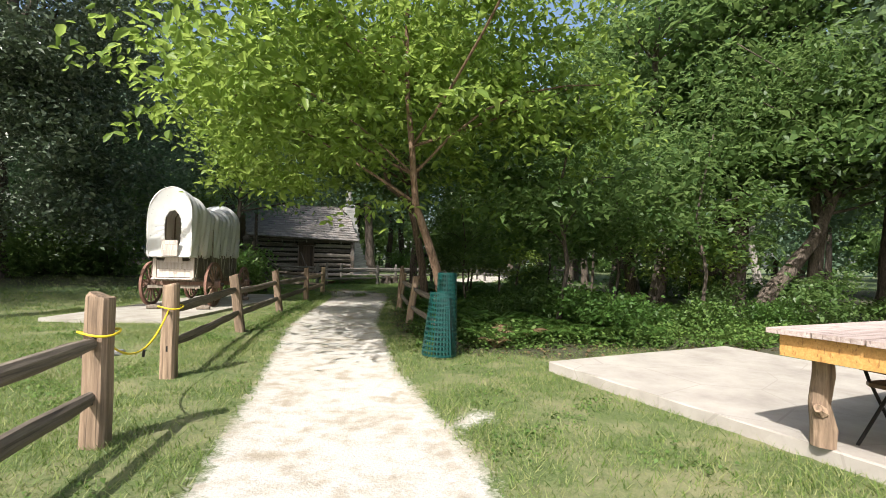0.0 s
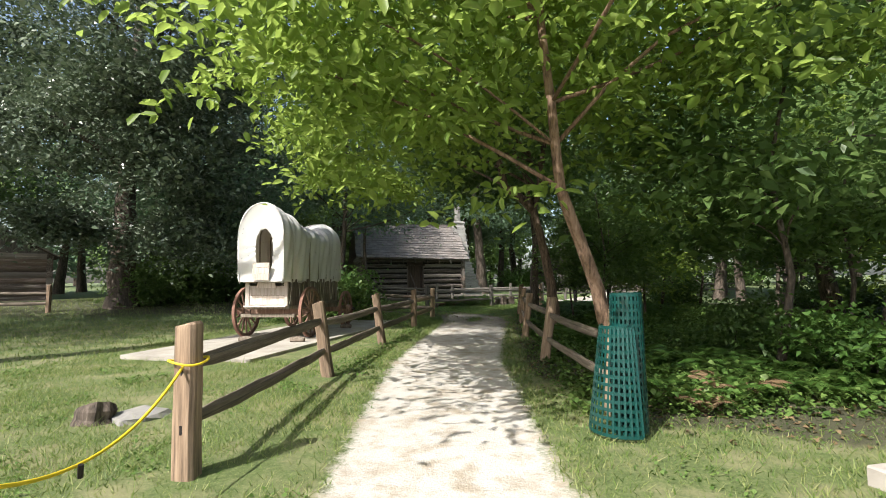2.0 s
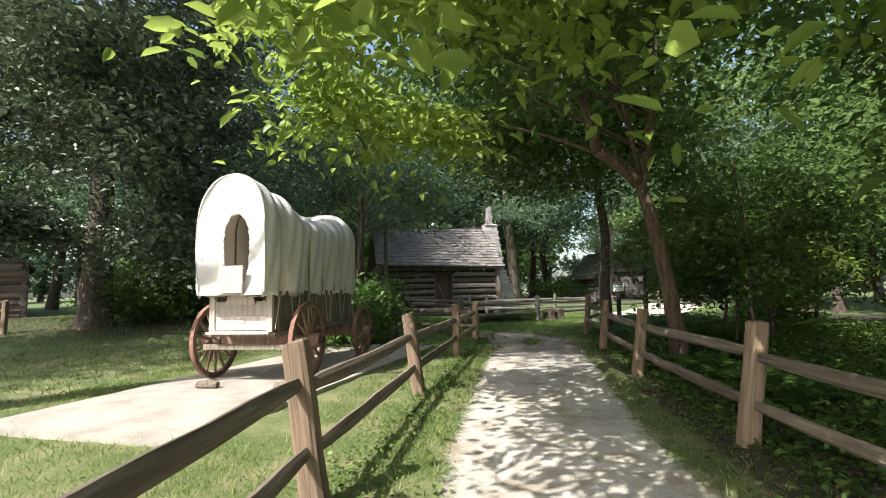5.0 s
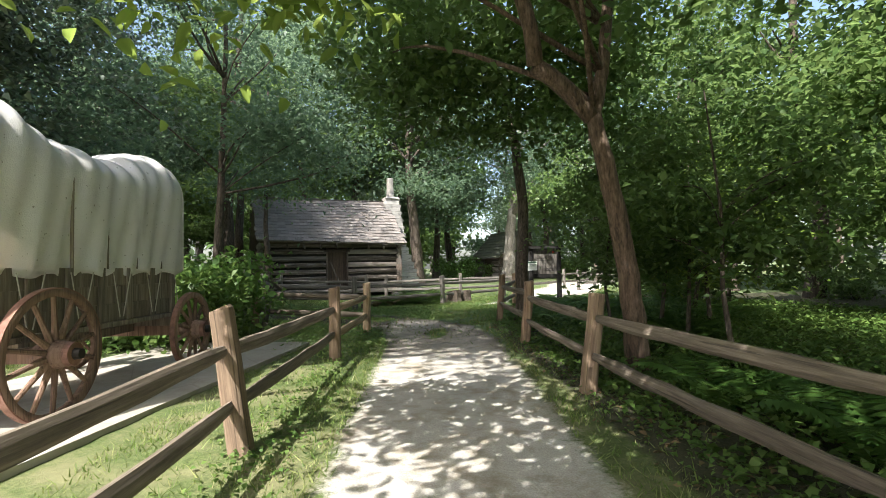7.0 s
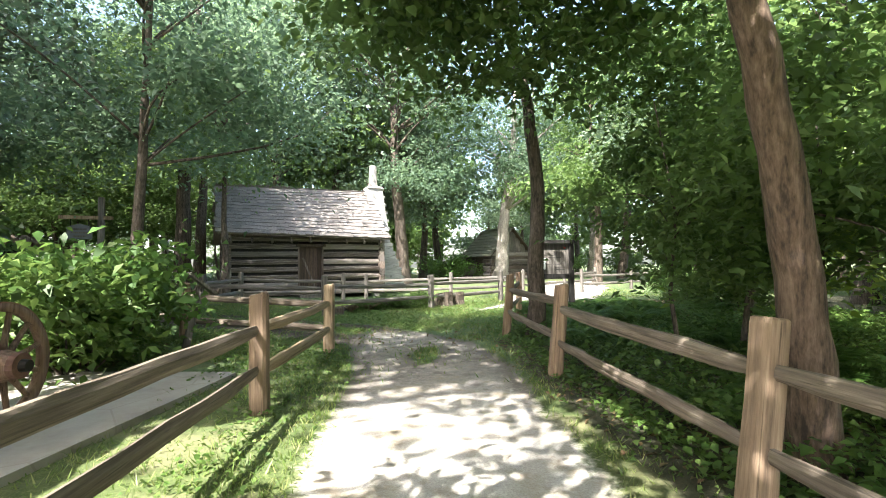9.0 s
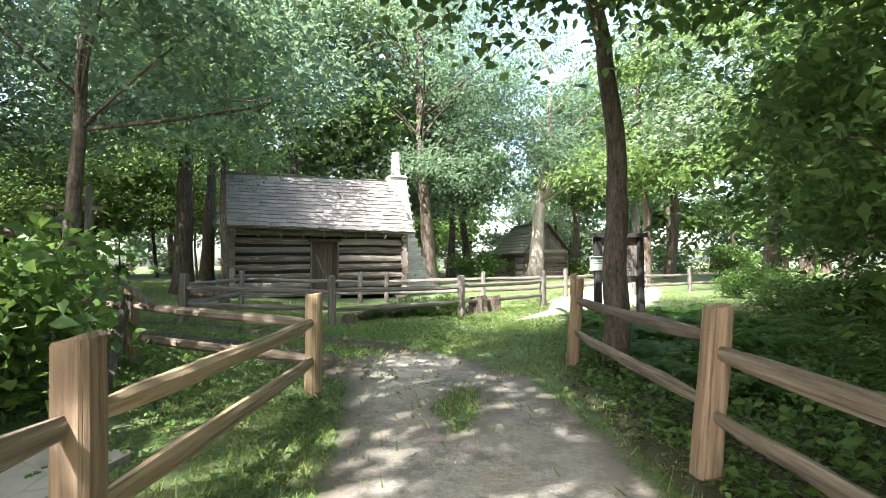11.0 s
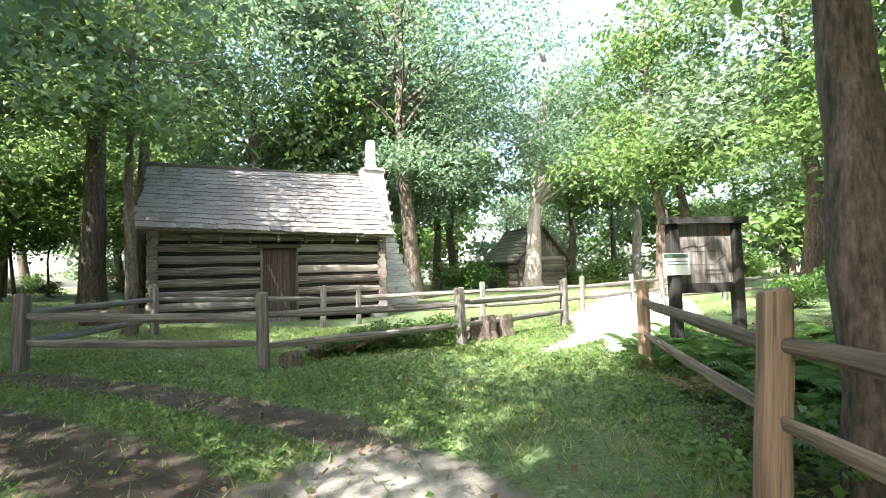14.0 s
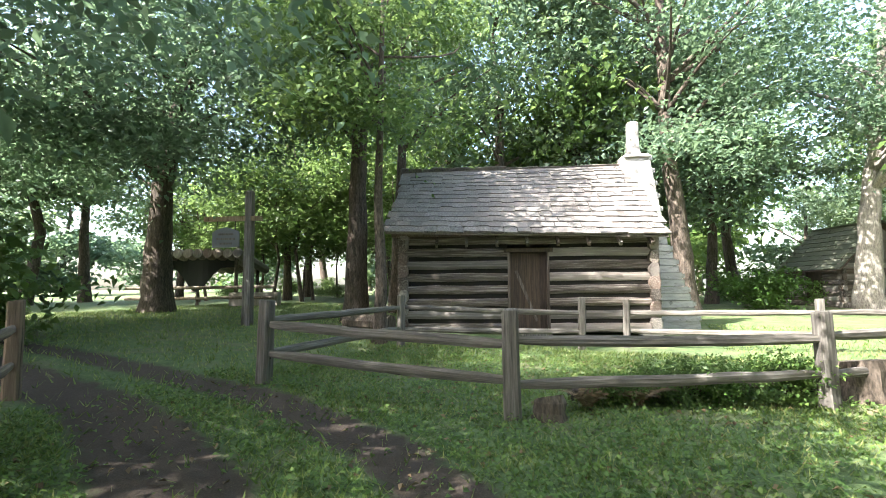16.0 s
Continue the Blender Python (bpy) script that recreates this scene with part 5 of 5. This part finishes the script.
make_tree("slender_tree", at(-6.2, 20.8), [(0, 0, 0), (0.05, 0, 1.8), (0.15, 0, 3.6), (0.25, 0, 6), (0.3, 0, 9)], 0.125,
          [(0.2, 0.2, 6.6, 3.4, 3.2, 2.4), (1.0, 0.6, 4.2, 2.4, 2.2, 1.0), (-1.5, -0.6, 4.4, 2.2, 2.0, 1.2)], 150, 75, 0.14, M_leaf_blue, M_bark, 19, "slender dark tree rising from the bushes by the fence", limbs=16, spread=0.5)
make_tree("oak_tree", at(-17.4, 30.6), [(0, 0, 0), (0.0, 0, 2.0), (0.1, 0, 4.2), (0.8, 0, 7), (1.6, 0, 12)], 0.52,
          [(0.5, 0, 9, 6.5, 6, 4.5), (-3.0, -2.0, 5.2, 3.2, 3.0, 1.6), (3.2, -2.0, 5.4, 3.0, 2.6, 1.4), (1.0, -4.5, 6.4, 4.0, 2.4, 1.5)], 680, 60, 0.2, M_leaf_blue, M_bark, 20, "massive dark oak with spreading low limbs", limbs=34, spread=0.7)
make_tree("oak_tree", at(-15.2, 20.6), [(0, 0, 0), (0.0, 0, 2.5), (0.1, 0, 5.5), (0.4, 0, 9), (0.6, 0, 16)], 0.55,
          [(0, -0.5, 11, 7.0, 6.5, 5.5), (1.5, -3.2, 6.0, 4.5, 3.0, 2.8), (-3.0, -1.0, 7.2, 3.0, 3.0, 2.0), (4.5, -0.5, 7.0, 3.5, 3.2, 3.0), (1.2, -2.4, 3.0, 2.4, 1.8, 1.0), (4.2, 0.6, 2.9, 2.6, 2.0, 1.1)], 1050, 90, 0.19, M_leaf_oak, M_bark, 21, "huge old oak with greyish leaves behind the wagon", limbs=34, spread=0.55, bunch=14)
make_tree("leaning_tree", at(8.6, 10.8), [(0, 0, 0), (0.9, 0, 1.0), (1.9, 0.1, 2.0), (2.6, 0.2, 3.4), (4.4, 0.4, 4.2), (6.0, 0.5, 5.2)], 0.21,
          [(3.5, -0.8, 5.0, 3.6, 3.0, 1.8), (1.0, 0.5, 5.6, 2.6, 2.6, 1.8)], 300, 62, 0.17, M_leaf_mid, M_bark, 22, "dark tree leaning low out of the woods", limbs=26, spread=0.5, ratio=0.35)

# never in view: added on the sun side to shade the left lawn
make_tree("oak_tree", at(-18.3, 6.0), [(0, 0, 0), (0.1, 0, 3), (0.2, 0, 6), (0.4, 0, 9), (0.5, 0, 12.5)], 0.36,
          [(0.4, 0.3, 11.0, 4.6, 4.4, 2.2), (-2, 0, 8.5, 2.8, 2.8, 1.4)], 230, 60, 0.24, M_leaf_oak, M_bark, 23, "unseen tall oak added to shade the lawn", limbs=24, spread=0.6)
# unseen oak, added so its high crown shades the path's far end
make_tree("oak_tree", at(-10.5, 7.6), [(0, 0, 0), (0.4, 0.5, 4), (1.6, 1.6, 7.5), (3.4, 3.4, 10), (4.4, 4.6, 12)], 0.4,
          [(4.2, 4.6, 10.6, 4.2, 4.4, 1.9)], 170, 64, 0.22, M_leaf_oak, M_bark, 24, "unseen tall oak added to shade the path and yard", limbs=22, spread=0.6)

# ---- the woods: a few kinds, set out in rows of different size and turn ----
KINDS = []
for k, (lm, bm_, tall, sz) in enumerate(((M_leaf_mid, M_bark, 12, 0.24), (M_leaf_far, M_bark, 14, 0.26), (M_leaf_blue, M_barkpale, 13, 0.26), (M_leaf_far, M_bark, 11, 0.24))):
    wob = random.Random(k)
    w = lambda: wob.uniform(-0.4, 0.4)
    KINDS.append(make_tree("woodland_tree", pose(30 + 6 * k, 30, 0.0), [(0, 0, 0), (w(), w(), tall * 0.25), (w(), w(), tall * 0.5), (w(), w(), tall)], 0.17 + 0.02 * tall * 0.3,
                           [(0, 0, tall * 0.68, 3.6, 3.6, tall * 0.34), (w() * 5, w() * 5, tall * 0.42, 3.0, 3.0, tall * 0.14)], 170, 52, sz, lm, bm_, 50 + k,
                           "woodland tree with a dark trunk and a dense green crown", group="woodland trees", limbs=16, spread=0.55))
FARK = []
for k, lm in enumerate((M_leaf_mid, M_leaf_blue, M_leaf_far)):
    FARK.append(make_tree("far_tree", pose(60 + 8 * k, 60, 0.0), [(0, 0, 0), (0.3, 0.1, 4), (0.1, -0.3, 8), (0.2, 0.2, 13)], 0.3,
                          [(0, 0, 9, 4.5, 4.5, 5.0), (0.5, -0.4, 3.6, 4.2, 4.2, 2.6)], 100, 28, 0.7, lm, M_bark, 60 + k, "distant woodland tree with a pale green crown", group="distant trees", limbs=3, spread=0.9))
SAPS = []
for k, lm in enumerate((M_leaf_mid, M_leaf_light)):
    SAPS.append(make_tree("sapling", pose(30 + 5 * k, 24, 0.0), [(0, 0, 0), (0.15, 0.1, 1.3), (0.1, -0.1, 2.6), (0.3, 0.2, 4.6)], 0.05,
                          [(0.1, 0, 3.4, 1.5, 1.5, 1.5), (0.2, 0.1, 1.9, 1.2, 1.2, 0.7)], 110, 42, 0.15, lm, M_bark, 70 + k, "thin-stemmed sapling in the understorey", group="saplings", limbs=9, spread=0.36))


def shrub(m, r, h, clumps, per, size, mat, seed, label, stems=7, group="shrubs"):
    rng = np.random.default_rng(seed)
    t = thing("shrub", m, label, "shrub", group)
    leaves, cl = crown_leaves(rng, [(0, 0, h * 0.55, r, r, h * 0.48)], clumps, per, size, 0.3, 0.55)
    leaves[:, :, 2] = np.maximum(leaves[:, :, 2], 0.02)
    g = Geo()
    for i in rng.choice(len(cl), stems, replace=False):
        limb(g, rng, (rng.normal(0, 0.1), rng.normal(0, 0.1), -0.05), cl[i], 0.018, 0.006, 0.1, 5)
    part("stem_clump", g, M_bark, t)
    part("foliage", quads_mesh("foliage", leaves, mat), None, t)
    return t


SHRUBS = [shrub(pose(40, 20 + 3 * k, 0), 1.0, 1.5, 90, 32, 0.15, mt, 80 + k, "leafy green shrub in the understorey") for k, mt in enumerate((M_leaf_mid, M_fern, M_cover))]

rw = random.Random(77)


def scatter(models, spots, s0, s1):
    for x, y in spots:
        ob = models[rw.randrange(len(models))]
        s = rw.uniform(s0, s1)
        m = at(x, y, rw.uniform(0, 360), -0.03)
        c = copy_thing(ob, m)
        c.scale = (s * rw.uniform(0.9, 1.1), s * rw.uniform(0.9, 1.1), s * rw.uniform(0.9, 1.12))


def ring_spots(n, fx, gap):
    out = []
    tries = 0
    while len(out) < n and tries < 5000:
        tries += 1
        p = fx()
        if all((p[0] - q[0]) ** 2 + (p[1] - q[1]) ** 2 > gap * gap for q in out):
            out.append(p)
    return out


# right-hand woods, left-hand woods, the far edge, and the trees behind the walker
scatter(KINDS, ring_spots(13, lambda: (rw.uniform(10, 28), rw.uniform(9, 42)), 3.8), 1.0, 1.35)
scatter(KINDS[:1], [(12.5, 17.5), (12, 31), (9.8, 12.8)], 1.1, 1.3)
scatter(KINDS, ring_spots(5, lambda: (rw.uniform(-34, -14), rw.uniform(38, 52)), 5.0), 1.0, 1.3)
scatter(KINDS, ring_spots(8, lambda: (rw.uniform(-36, -28), rw.uniform(18, 36)), 3.6), 1.0, 1.3)
scatter(KINDS, [(-9, 41), (-5.5, 43.5), (0.2, 52), (-3, 48), (15, 47), (-13, 45), (2, 57), (15, 53)], 1.35, 1.65)
scatter(KINDS, ring_spots(10, lambda: (rw.uniform(-22, 34), rw.uniform(50, 70)), 4.2), 1.0, 1.35)
scatter(KINDS, ring_spots(6, lambda: (rw.uniform(12, 22), rw.uniform(-4, 9)), 4.0), 0.9, 1.1)
# one unseen tree added on the left to help shade the lawn
scatter(KINDS[:1], [(-22.0, 8.6)], 1.0, 1.1)
scatter(KINDS[:1], [(11.0, 11.6), (7.8, 13.4), (9.6, 18.0)], 0.75, 0.95)
scatter(SAPS[:1], [(2.6, 15.8), (2.0, 17.0), (3.0, 17.4), (2.4, 14.4)], 0.6, 0.8)
scatter(SAPS, [(3.4, 9.4), (5.4, 11.2), (6.8, 9.9), (7.2, 16.5), (8.6, 13.0), (5.6, 20.8), (7.6, 22.5), (4.2, 17.8)], 0.7, 1.2)
scatter(SAPS[:1], ring_spots(12, lambda: (rw.uniform(-26, -12), rw.uniform(37, 47)), 1.4), 1.3, 1.9)
scatter(SHRUBS, ring_spots(16, lambda: (rw.uniform(7, 20), rw.uniform(9, 32)), 1.4), 0.5, 0.8)
scatter(SHRUBS, ring_spots(7, lambda: (rw.uniform(-32, -12), rw.uniform(42, 48)), 1.8), 0.6, 0.9)
scatter(SHRUBS, ring_spots(22, lambda: (rw.uniform(-18, 26), rw.uniform(47, 58)), 1.8), 0.8, 1.5)
scatter(SHRUBS, [(-5.6, 18.3), (-6.3, 19.3), (-7.0, 18.6), (-7.8, 19.6), (-6.6, 17.6), (-5.1, 17.6)], 0.7, 1.05)
scatter(SHRUBS, [(3.9, 8.6), (6.2, 9.0), (5.2, 9.6), (8.0, 9.4), (7.4, 10.4), (9.2, 9.6), (3.4, 10.4)], 0.4, 0.7)
scatter(SHRUBS, [(-2.5, 25.6), (-1.9, 25.9), (-1.2, 26.4), (-2.2, 26.0), (-1.5, 26.1), (-0.8, 26.6), (-0.9, 27.2)], 0.22, 0.36)


far_spots = []
for k in range(46):
    u = radians(-100 + 200 * (k + 0.5) / 46 + rw.uniform(-1.5, 1.5))
    d = rw.uniform(52, 72)
    if -0.72 < u < -0.36 and k % 3:
        continue
    far_spots.append((d * math.sin(u) - 2, 16 + d * math.cos(u)))
scatter(FARK, far_spots, 0.8, 1.25)


scatter(SHRUBS[:1], [(-13.5, 22.4), (-15, 23.4), (-14.5, 21.4), (-12.4, 23.4), (-16.2, 24.0)], 1.0, 1.4)


# ---- ferns ----
def fern(seed, mat=M_fern, label="green fern with arching feathery fronds"):
    rng = np.random.default_rng(seed)
    t = thing("fern", pose(36, 14 + seed % 5, 0), label, "fern", "ferns")
    for k in range(9):
        a = 2 * math.pi * (k + rng.uniform(-0.3, 0.3)) / 9
        L = rng.uniform(0.5, 0.8)
        quads = []
        n = 20
        for i in range(1, n + 1):
            q = i / n
            r = L * 0.75 * q
            z = L * (0.9 * q - 0.62 * q * q) * 1.25 + 0.02
            p = np.array([r * math.cos(a), r * math.sin(a), z])
            f = np.array([math.cos(a), math.sin(a), 0.9 - 1.24 * q])
            f /= np.linalg.norm(f)
            s = np.array([-math.sin(a), math.cos(a), 0])
            w = L * 0.24 * math.sin(math.pi * min(1, 0.12 + 0.9 * q)) ** 0.8
            for sg in (-1, 1):
                tip = p + sg * s * w + f * w * 0.35 - np.array([0, 0, w * 0.2])
                h = f * L * 0.014
                quads.append([p - h, p + sg * s * w * 0.5 + f * w * 0.1 - h * 1.3, tip, p + sg * s * w * 0.5 + f * w * 0.2 + h * 1.3])
        part("frond", quads_mesh("frond", np.array(quads), mat), None, t)
    return t


FERNS = [fern(90 + k) for k in range(3)]
fern_spots = ring_spots(34, lambda: (rw.uniform(1.1, 3.6), rw.uniform(8.0, 23)), 0.42) + ring_spots(14, lambda: (rw.uniform(2.0, 5.5), rw.uniform(21.5, 26)), 0.5)
fern_spots += ring_spots(26, lambda: (rw.uniform(3.2, 9), rw.uniform(9, 26)), 0.6) + ring_spots(30, lambda: (rw.uniform(1.7, 6), rw.uniform(18, 26)), 0.45)
DRY = fern(97, M_litter, "dry brown fern with withered drooping fronds")
DRY.matrix_world = at(-2.75, 25.25, 30)
DRY.scale = (0.55, 0.55, 0.6)
scatter([DRY], [(1.75, 7.6), (2.2, 8.0), (1.4, 22.2), (-2.3, 25.6)], 0.6, 0.9)
fern_spots += [(1.5, 20.9), (1.9, 21.5), (2.0, 22.2), (2.5, 22.8), (2.9, 22.3), (2.4, 21.3), (2.1, 23.0), (3.1, 23.2)]
fern_spots += ring_spots(20, lambda: (rw.uniform(1.7, 4.6), rw.uniform(7.8, 9.6)), 0.45)
scatter(FERNS, fern_spots, 0.75, 1.25)


# ---- grass and ground cover ----
def grass():
    rng = np.random.default_rng(4)
    N = 700000
    y = 1.0 + 29 * rng.random(N) ** 1.45
    x = rng.uniform(-7.5, 5.0, N)
    p, s, w = path_mask(x, y), soil_mask(x, y), woods_mask(x, y)
    dens = (1 - smooth01(0.25, 0.6, p)) * (1 - 0.9 * smooth01(0.3, 0.6, s)) * (1 - 0.85 * w) * (0.55 + 0.45 * np.sin(2.1 * x + 1.3 * np.sin(1.7 * y)) * np.sin(1.9 * y)) * (1 - 0.75 * line_mask(x, y, RUT_A)) * (1 - 0.75 * line_mask(x, y, RUT_B))
    dens *= np.where(y < 13, 1.0, 0.85)
    slab_u = (x - 2.06) * 0.945 + (y - 5.95) * 0.327
    slab_v = -(x - 2.06) * 0.327 + (y - 5.95) * 0.945
    dens *= ~((slab_u > -0.03) & (slab_v < 0.03))
    dens *= ~((x > -6.8) & (x < -3.6) & (y > 10.35) & (y < 18.25))
    k = rng.random(N) < dens
    x, y = x[k], y[k]
    n = len(x)
    h = rng.uniform(0.025, 0.075, n) * (1 + 0.8 * (rng.random(n) < 0.03))
    a = rng.uniform(0, 2 * math.pi, n)
    z = gz(x, y) - 0.01
    wd = rng.uniform(0.0025, 0.006, n) * (1 + 0.06 * np.maximum(0, y - 8))
    bx, by = np.cos(a) * wd, np.sin(a) * wd
    lx, ly = rng.normal(0, 0.7, n) * h, rng.normal(0, 0.7, n) * h
    q = np.stack([np.stack([x - bx, y - by, z], 1), np.stack([x + bx, y + by, z], 1), np.stack([x + lx, y + ly, z + h], 1)], 1)
    tagged(new("grass", quads_mesh("grass", q, M_grass)), "short mown grass with dry blades", "grass", kind="stuff")



def far_grass():
    rng = np.random.default_rng(14)
    N = 110000
    x, y = rng.uniform(-20, 9, N), rng.uniform(7, 37, N)
    k = ((x < -7.4) | (y > 29.5)) & (rng.random(N) < (1 - 0.9 * soil_mask(x, y)) * (1 - path_mask(x, y))) & ~((x > -9) & (x < -1) & (y > 30.2))
    x, y = x[k], y[k]
    n = len(x)
    h, a, wd = rng.uniform(0.04, 0.1, n), rng.uniform(0, 2 * math.pi, n), rng.uniform(0.006, 0.014, n)
    z = gz(x, y) - 0.01
    bx, by = np.cos(a) * wd, np.sin(a) * wd
    lx, ly = rng.normal(0, 0.6, n) * h, rng.normal(0, 0.6, n) * h
    q = np.stack([np.stack([x - bx, y - by, z], 1), np.stack([x + bx, y + by, z], 1), np.stack([x + lx, y + ly, z + h], 1)], 1)
    tagged(new("lawn_tufts", quads_mesh("lawn_tufts", q, M_grass)), "loose tufts of grass on the shaded lawn", "grass", kind="stuff")


grass()
far_grass()


def cover():
    rng = np.random.default_rng(6)
    N = 390000
    x, y = rng.uniform(-7.5, 8.5, N), rng.uniform(2.0, 29, N)
    right = smooth01(0.05, 0.7, x) * smooth01(6.6, 7.6, y) * (1 - smooth01(24, 27, y)) * (x < 8.5)
    strip = np.exp(-((x + 2.45) / 0.28) ** 2) * (y > 9) * (y < 19) * 0.7
    yard = (x < -1.0) * smooth01(16, 19, y) * (1 - smooth01(24.0, 25.5, y)) * 1.0
    island = line_mask(x, y, ISLAND) * 0.6
    far = (x > -7) * (x < 3) * smooth01(20, 22, y) * 0.4
    weeds = (y < 9.5) * smooth01(0.35, 0.8, np.sin(3.1 * x + 1.7 * np.sin(2.3 * y)) * np.sin(2.7 * y + 1.3 * np.sin(1.9 * x))) * 0.8
    d = np.maximum.reduce([right, strip, yard, island, far, weeds])
    d *= (1 - smooth01(0.25, 0.6, path_mask(x, y))) * (1 - 0.93 * smooth01(0.3, 0.6, soil_mask(x, y)))
    clump = 0.5 + 0.5 * np.sin(2.9 * x + 2 * np.sin(1.3 * y)) * np.sin(2.3 * y + np.sin(2 * x))
    d *= 0.35 + 0.65 * clump
    slab_u = (x - 2.06) * 0.945 + (y - 5.95) * 0.327
    slab_v = -(x - 2.06) * 0.327 + (y - 5.95) * 0.945
    d *= ~((slab_u > -0.05) & (slab_v < 0.05))
    d *= ~((x > -6.8) & (x < -3.6) & (y > 10.35) & (y < 18.25))
    k = rng.random(N) < d * 0.9
    x, y = x[k], y[k]
    n = len(x)
    hi = np.where((x > 0.8) & (y < 22) & (y > 7.2), 0.28, np.where(y < 8, 0.04, 0.075))
    pos = np.stack([x, y, gz(x, y) + rng.uniform(0.01, 1, n) ** 1.5 * hi], 1)
    q = leaf_quads(rng, pos, np.where((x > 0.5) & (y < 21) & (y > 7.4), 0.075, np.where(y < 8, 0.032, 0.042)), 1.2, 0.75, 0.1)
    tagged(new("ground_cover", quads_mesh("ground_cover", q, M_cover)), "low broad-leaved green ground cover under the fences", "ground cover", kind="stuff")
    N = 22000
    x, y = rng.uniform(-7, 9, N), rng.uniform(6, 29, N)
    d = np.maximum(woods_mask(x, y), 0.25 * smooth01(17, 20, y)) * (1 - 0.8 * smooth01(0.3, 0.6, path_mask(x, y)))
    k = rng.random(N) < d
    x, y = x[k], y[k]
    pos = np.stack([x, y, gz(x, y) + 0.015], 1)
    tagged(new("leaf_litter", quads_mesh("leaf_litter", leaf_quads(rng, pos, 0.06, 1.6, 0.6, 0.0), M_litter)), "scattered dry brown leaves on the soil", "leaf litter", kind="stuff")


cover()
